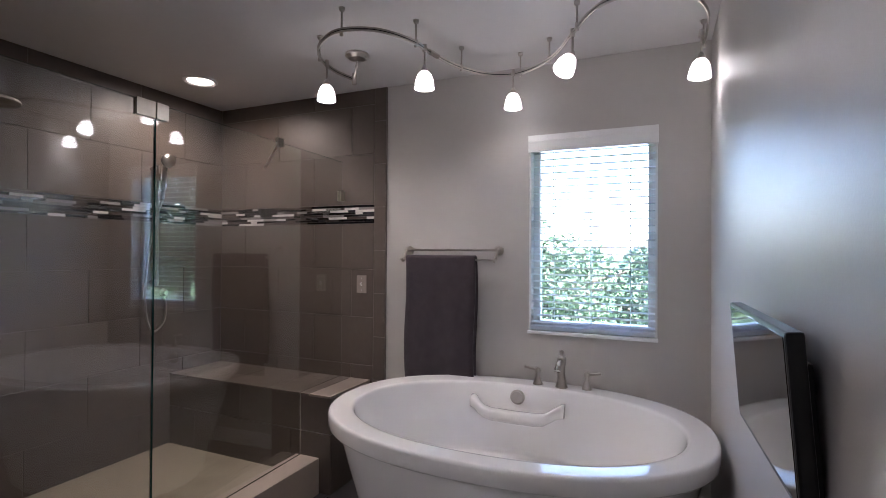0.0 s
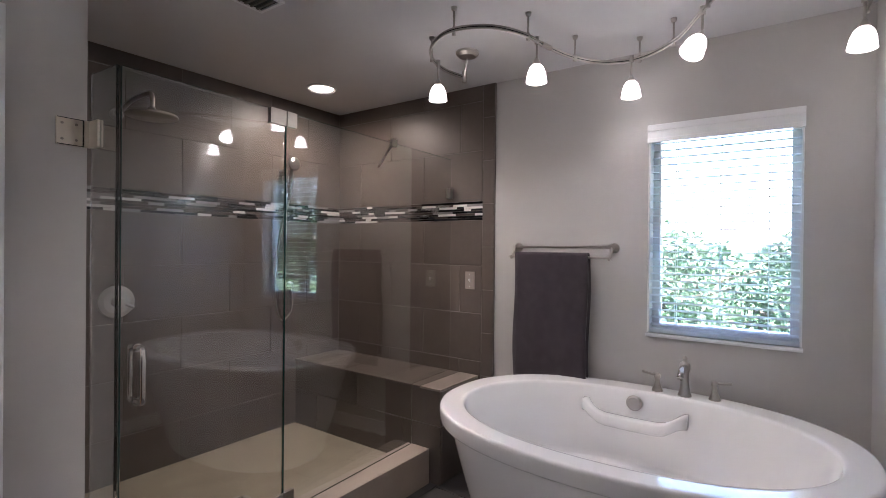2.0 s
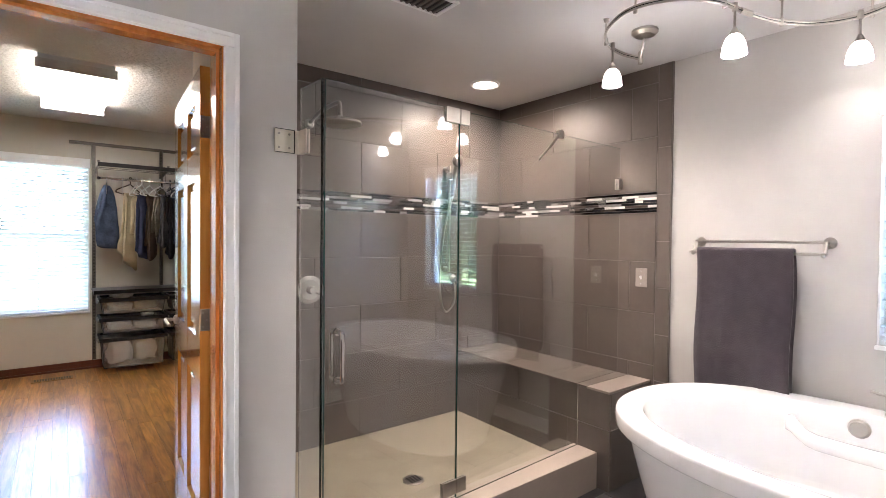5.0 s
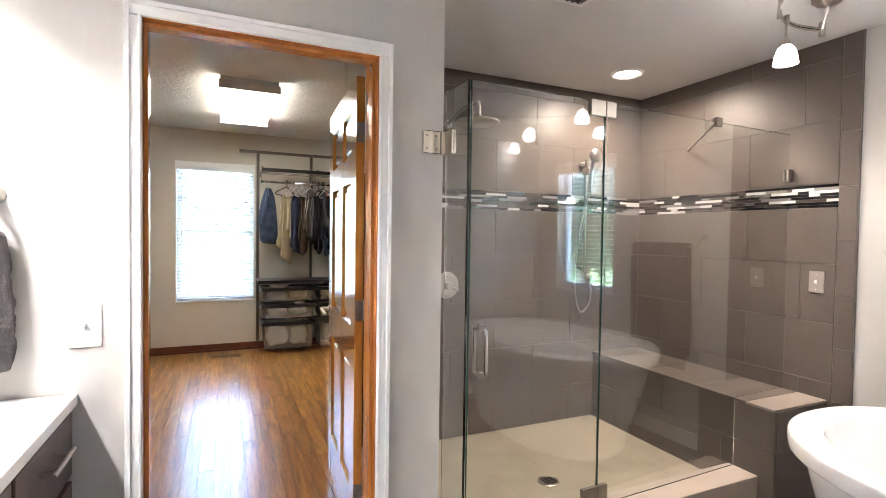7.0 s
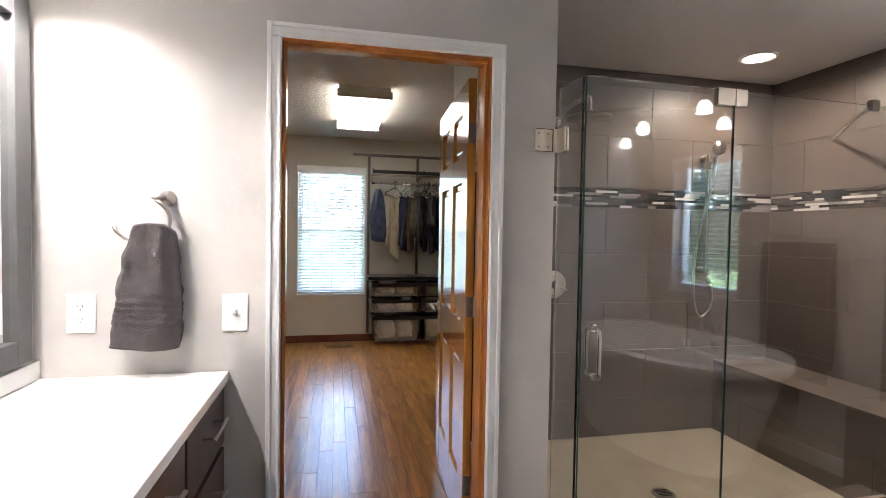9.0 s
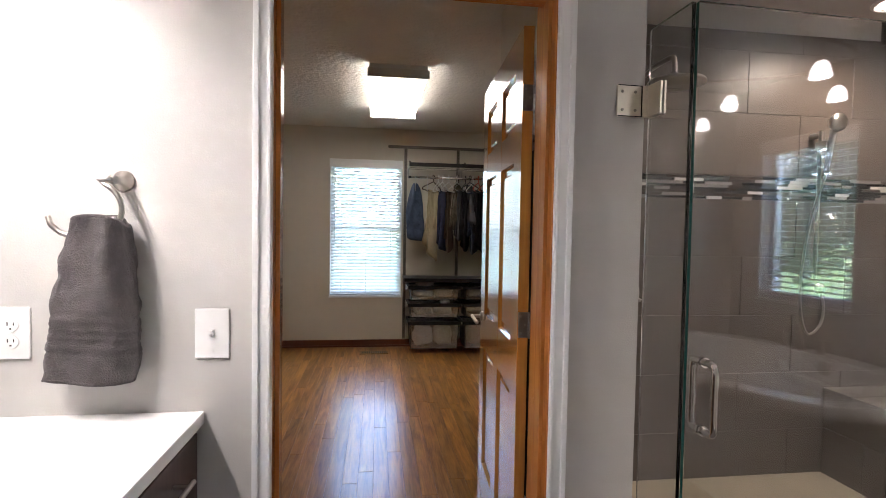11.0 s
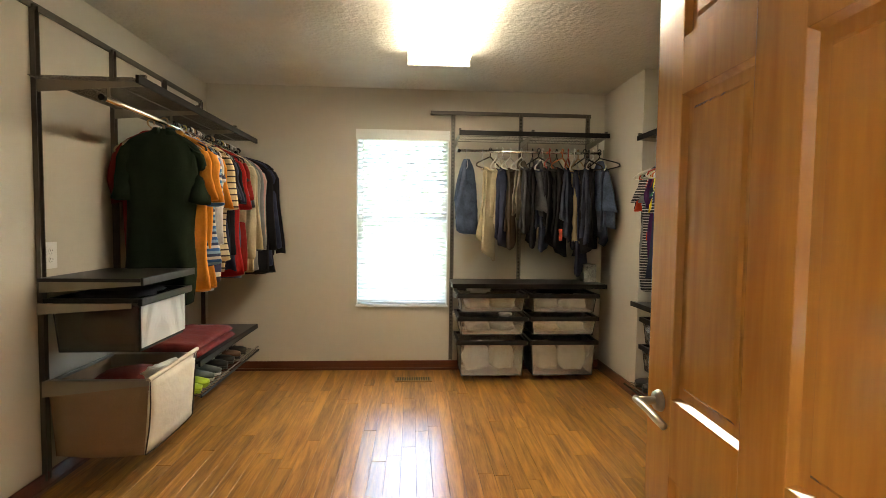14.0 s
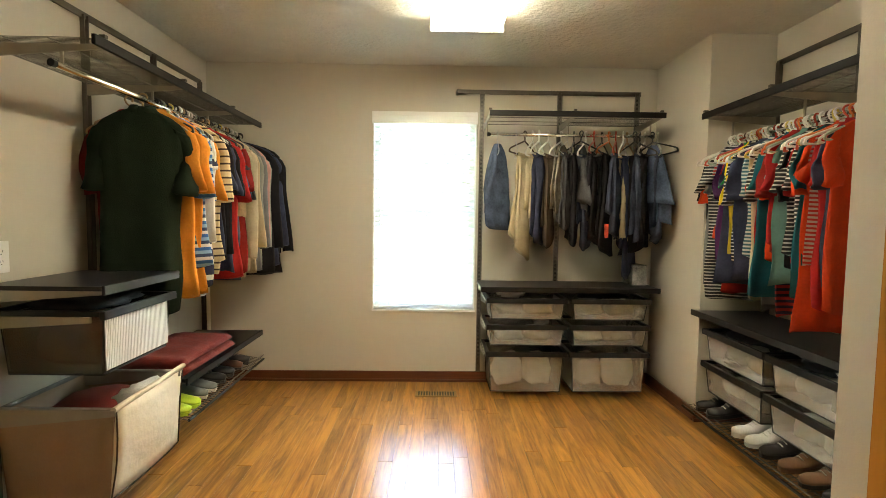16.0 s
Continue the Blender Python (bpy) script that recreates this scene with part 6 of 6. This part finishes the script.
for nm, lab, p, sz, mt, sd in (("sock_heap", "white socks lying in the top drawer", (0.44, YF - 0.20, 0.762), (0.09, 0.09, 0.022), WHITE_CLOTH, 31), ("folded_shirt", "black folded shirts in the top drawer", (1.14, YF - 0.22, 0.764), (0.19, 0.12, 0.022), DARK_CLOTH, 32),
                               ("folded_shirt", "black folded clothes in the niche drawer", (CR - 0.23, 3.28, 0.650), (0.13, 0.21, 0.024), DARK_CLOTH, 33), ("folded_shirt", "black folded clothes in the niche drawer", (CR - 0.23, 2.67, 0.650), (0.13, 0.21, 0.024), DARK_CLOTH, 34),
                               ("sock_heap", "white socks on the niche drawer", (CR - 0.36, 2.47, 0.664), (0.05, 0.06, 0.02), WHITE_CLOTH, 35), ("folded_shirt", "grey folded clothes in the niche drawer", (CR - 0.23, 3.28, 0.440), (0.13, 0.21, 0.022), DARK_CLOTH, 36),
                               ("folded_shirt", "dark folded clothes in the pulled-out drawer", (CL + 0.26, 2.65, 0.952), (0.17, 0.19, 0.02), DARK_CLOTH, 37), ("sock_heap", "small white cloth in the middle drawer", (0.66, YF - 0.33, 0.568), (0.05, 0.04, 0.016), WHITE_CLOTH, 38)):
    crumple(nm, lab, p, sz, mt, None, sd, 0.4)["category"] = "clothes"

# ---- outside the windows ----
GRASS = mat("lawn", (0.055, 0.11, 0.025), 0.95, vary=0.4, scale=3, bump=1.0, bscale=40)
LEAF = mat("green_leaf", (0.075, 0.118, 0.070), 0.5, vary=0.3, scale=30, rand=0.1)
BARK = mat("grey_bark", (0.12, 0.095, 0.07), 0.9, vary=0.3, scale=20, bump=1.0, bscale=30)
solid("ground", boxes((-400, 400, -400, 400, -0.6, -0.35)), GRASS, "green lawn round the house", "ground", kind="structure")


def leaves(count, center, radii, size, seed):
    """Many small bent leaves spread through an uneven crown."""
    rnd = random.Random(seed)
    verts, faces = [], []
    for _ in range(count):
        while True:
            p = Vector([rnd.uniform(-1, 1) for _ in range(3)])
            r = p.length
            if r < 1 and r > 0.35 and r < 0.82 + 0.35 * noise.noise(p * 2.6 + Vector((seed, 0, 0))):
                break
        c = Vector(center) + Vector([p[i] * radii[i] for i in range(3)])
        e = Euler([rnd.uniform(0, 6.28) for _ in range(3)]).to_matrix()
        s = size * rnd.uniform(0.6, 1.3)
        i = len(verts)
        verts += [c + e @ Vector(q) * s for q in ((0, -1, 0), (0.45, 0, 0.12), (0, 1, 0), (-0.45, 0, 0.12))]
        faces.append((i, i + 1, i + 2, i + 3))
    me = bpy.data.meshes.new("leaves")
    me.from_pydata(verts, [], faces)
    me.materials.append(LEAF)
    return me


def garden_tree(name, label, x, y, base, height, radii, count, seed, size=0.036):
    t = thing(name, label, "tree" if "tree" in name else "shrub")
    bm = bmesh.new()
    tube(bm, ((x, y, base), (x + 0.04, y, base + height * 0.3), (x, y + 0.05, base + height * 0.75)), [0.13, 0.10, 0.04], 10)
    rnd = random.Random(seed)
    for k in range(7):
        a = k * 0.9 + rnd.random()
        z = base + height * (0.25 + 0.07 * k)
        tube(bm, ((x, y, z), (x + 0.5 * radii[0] * math.cos(a), y + 0.5 * radii[1] * math.sin(a), z + height * 0.12), (x + 0.85 * radii[0] * math.cos(a), y + 0.85 * radii[1] * math.sin(a), z + height * 0.2)), [0.045, 0.03, 0.012], 6)
    part("trunk", bm, BARK, t)
    c = new("crown", leaves(count, (x, y, base + height * 0.58), radii, size, seed))
    c.parent = t
    tagged(c, kind="stuff")


for row in ((5.6, -0.6, 1.9, (1.0, 1.3, 1.15), 16000, 1), (5.9, -2.6, 2.0, (1.0, 1.3, 1.2), 16000, 2), (5.7, 1.3, 1.8, (1.0, 1.2, 1.1), 9000, 3)):
    garden_tree("garden_shrub", "dense green garden shrub outside the window", row[0], row[1], -0.36, row[2], row[3], row[4], row[5])
garden_tree("garden_tree", "leafy green tree outside the window", 6.8, -5.8, -0.36, 5.0, (2.0, 2.2, 2.3), 26000, 5, 0.05)
garden_tree("garden_tree", "leafy green tree behind the house", -1.8, 9.5, -0.36, 4.2, (2.0, 1.8, 1.9), 9000, 6, 0.06)


# ---- pieces: tiles, mosaic, floor tiles, oak strips ----
piece_mesh = {}


def piece(name, parent, material, x0, x1, y0, y1, z0, z1, bevel=0.0012):
    key = (material.name, round(x1 - x0, 4), round(y1 - y0, 4), round(z1 - z0, 4))
    if key not in piece_mesh:
        me = bpy.data.meshes.new(name)
        bm = boxes((0, x1 - x0, 0, y1 - y0, 0, z1 - z0))
        if bevel:
            bmesh.ops.bevel(bm, geom=bm.edges[:], offset=bevel, segments=1, affect="EDGES")
        bmesh.ops.recalc_face_normals(bm, faces=bm.faces[:])
        bm.to_mesh(me)
        bm.free()
        me.materials.append(material)
        piece_mesh[key] = me
    ob = new(name, piece_mesh[key])
    ob.parent = parent
    ob.location = (x0, y0, z0)
    return ob


def courses(a0, a1, step, start):
    cuts = [a0]
    c = start
    while c < a1 - 0.02:
        if c > a0 + 0.02:
            cuts.append(c)
        c += step
    return list(zip(cuts, cuts[1:] + [a1]))


G = 0.0018
ROWS = ((SZ, 0.335), (0.335, 0.64), (0.64, 0.945), (0.945, 1.25), (1.25, 1.542), (1.664, 1.985), (1.985, 2.30), (2.30, BATH_H))
back = solid("wall_tiles_back", boxes((SX0, XW, 0.9735, 0.9845, SZ, BATH_H)), GROUT, "taupe stone tiles on the shower's back wall", "wall tiles", kind="structure")
for k, (z0, z1) in enumerate(ROWS):
    for x0, x1 in courses(SX0 + 0.004, 2.700, 0.61, (1.775 if k in (1, 3, 6) else 1.47) - 1.22):
        piece("tile", back, TILE, x0 + G, x1 - G, 0.970, 0.980, z0 + G, z1 - G)
side = solid("wall_tiles_window", boxes((2.7035, XW - 0.0005, -0.434, 0.970, 0.0, BATH_H)), GROUT, "taupe stone tiles on the shower's window wall", "wall tiles", kind="structure")
for k, (z0, z1) in enumerate(ROWS):
    for y0, y1 in courses(-0.347, 0.9695, 0.61, (0.43 if k in (1, 3, 6) else 0.125) - 0.61):
        piece("tile", side, TILE, 2.700, 2.710, y0 + G, y1 - G, z0 + G, z1 - G)
for z0, z1 in courses(0.0, BATH_H, 0.273, 0.28):
    piece("tile", side, TILE, 2.7005, 2.710, -0.432 + G, -0.347 - G, z0 + G, z1 - G)
left = solid("wall_tiles_left", boxes((0.645, SX0 - 0.003, 0.071, 0.970, SZ, BATH_H)), GROUT, "taupe stone tiles on the shower's entry wall", "wall tiles", kind="structure")
for z0, z1 in ROWS + ((1.542, 1.664),):
    for y0, y1 in courses(0.0712, 0.9695, 0.78, 0.5):
        piece("tile", left, TILE, 0.650, SX0 + 0.001, y0 + G, y1 - G, z0 + G, z1 - G)
bench = solid("shower_bench", boxes((BX + 0.010, 2.7, BEND + 0.010, 0.9695, 0.0, BZ - 0.012)), GROUT, "taupe tiled shower bench running past the glass", "bench", kind="structure")
for y0, y1 in courses(BEND, 0.9695, 0.78, -0.43):
    piece("tile", bench, TILE, BX, BX + 0.011, y0 + G, y1 - G, 0.337 + G, BZ - 0.013)
for y0, y1 in courses(BEND, 0.9695, 0.78, -0.04):
    piece("tile", bench, TILE, BX, BX + 0.011, y0 + G, y1 - G, 0.002, 0.337 - G)
for z0, z1 in ((0.002, 0.337), (0.337, BZ - 0.013)):
    piece("tile", bench, TILE, BX + 0.0115, 2.6995, BEND, BEND + 0.011, z0 + G, z1 - G)
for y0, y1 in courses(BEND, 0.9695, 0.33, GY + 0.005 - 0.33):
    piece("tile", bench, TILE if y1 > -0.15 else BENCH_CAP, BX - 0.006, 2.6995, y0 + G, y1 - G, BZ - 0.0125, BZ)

MOSAIC = [mat("black_glass_strip", (0.012, 0.012, 0.014), 0.12, vary=0.1, rand=0.5), mat("dark_brown_glass_strip", (0.05, 0.038, 0.032), 0.15, vary=0.15, rand=0.4), mat("grey_stone_strip", (0.22, 0.205, 0.20), 0.4, vary=0.15, rand=0.3), mat("white_marble_strip", (0.62, 0.60, 0.57), 0.3, vary=0.08, rand=0.12)]
strip_meshes = []
for mt in MOSAIC:
    me = bpy.data.meshes.new("mosaic_strip")
    bm = boxes((0, 1, 0, 1, 0, 1))
    bm.to_mesh(me)
    bm.free()
    me.materials.append(mt)
    strip_meshes.append(me)


def mosaic(parent, a0, a1, place):
    rnd = random.Random(int(a1 * 1000))
    rows, z0, h = 8, 1.5435, 0.1195
    for r in range(rows):
        a = a0
        while a < a1 - 0.002:
            w = min(rnd.choice((0.055, 0.085, 0.115, 0.15, 0.19)), a1 - a)
            if a1 - a - w < 0.03:
                w = a1 - a
            ob = new("mosaic_strip", rnd.choices(strip_meshes, (0.40, 0.24, 0.18, 0.18))[0])
            ob.parent = parent
            proud = rnd.uniform(0.0, 0.0025)
            z, hh = z0 + h * r / rows, h / rows - 0.0014
            if place == "back":
                ob.location, ob.scale = (a, 0.9705 - proud, z), (w - 0.0014, 0.010, hh)
            else:
                ob.location, ob.scale = (2.7005 - proud, a, z), (0.010, w - 0.0014, hh)
            a += w


mosaic(back, SX0 + 0.004, 2.698, "back")
mosaic(side, -0.347, 0.967, "side")

fl = bpy.data.objects["floor_bath"]
for j in range(9):
    y0 = -0.0 - 0.31 * (j + 1)
    for x0, x1 in courses(-1.138, XW - 0.002, 0.62, -1.138 + (0.31 if j % 2 else 0.62)):
        if y0 < YR:
            y0 = YR + 0.002
        if y0 + 0.31 > YR + 0.03 and -0.31 * j - y0 > 0.03:
            piece("floor_tile", fl, SLATE, x0 + 0.003, x1 - 0.003, y0 + 0.003, -0.31 * j - 0.003, -0.012, 0.0, 0.002)

oakfloor = bpy.data.objects["floor_closet"]
rnd = random.Random(9)
W, x = 0.083, CL
while x < CR - 0.01:
    x1 = min(x + W, CR)
    y = 0.002 if x1 < 0.565 else 1.252
    first = True
    while y < YF - 0.002:
        ln = rnd.uniform(0.4, 1.4) if first else rnd.uniform(0.8, 1.9)
        first = False
        y1 = min(y + ln, YF - 0.001)
        if YF - y1 < 0.12:
            y1 = YF - 0.001
        piece("oak_strip", oakfloor, OAK, x + 0.0008, x1 - 0.0008, y + 0.0008, y1 - 0.0008, -0.012, 0.0, 0.0008)
        y = y1
    x = x1
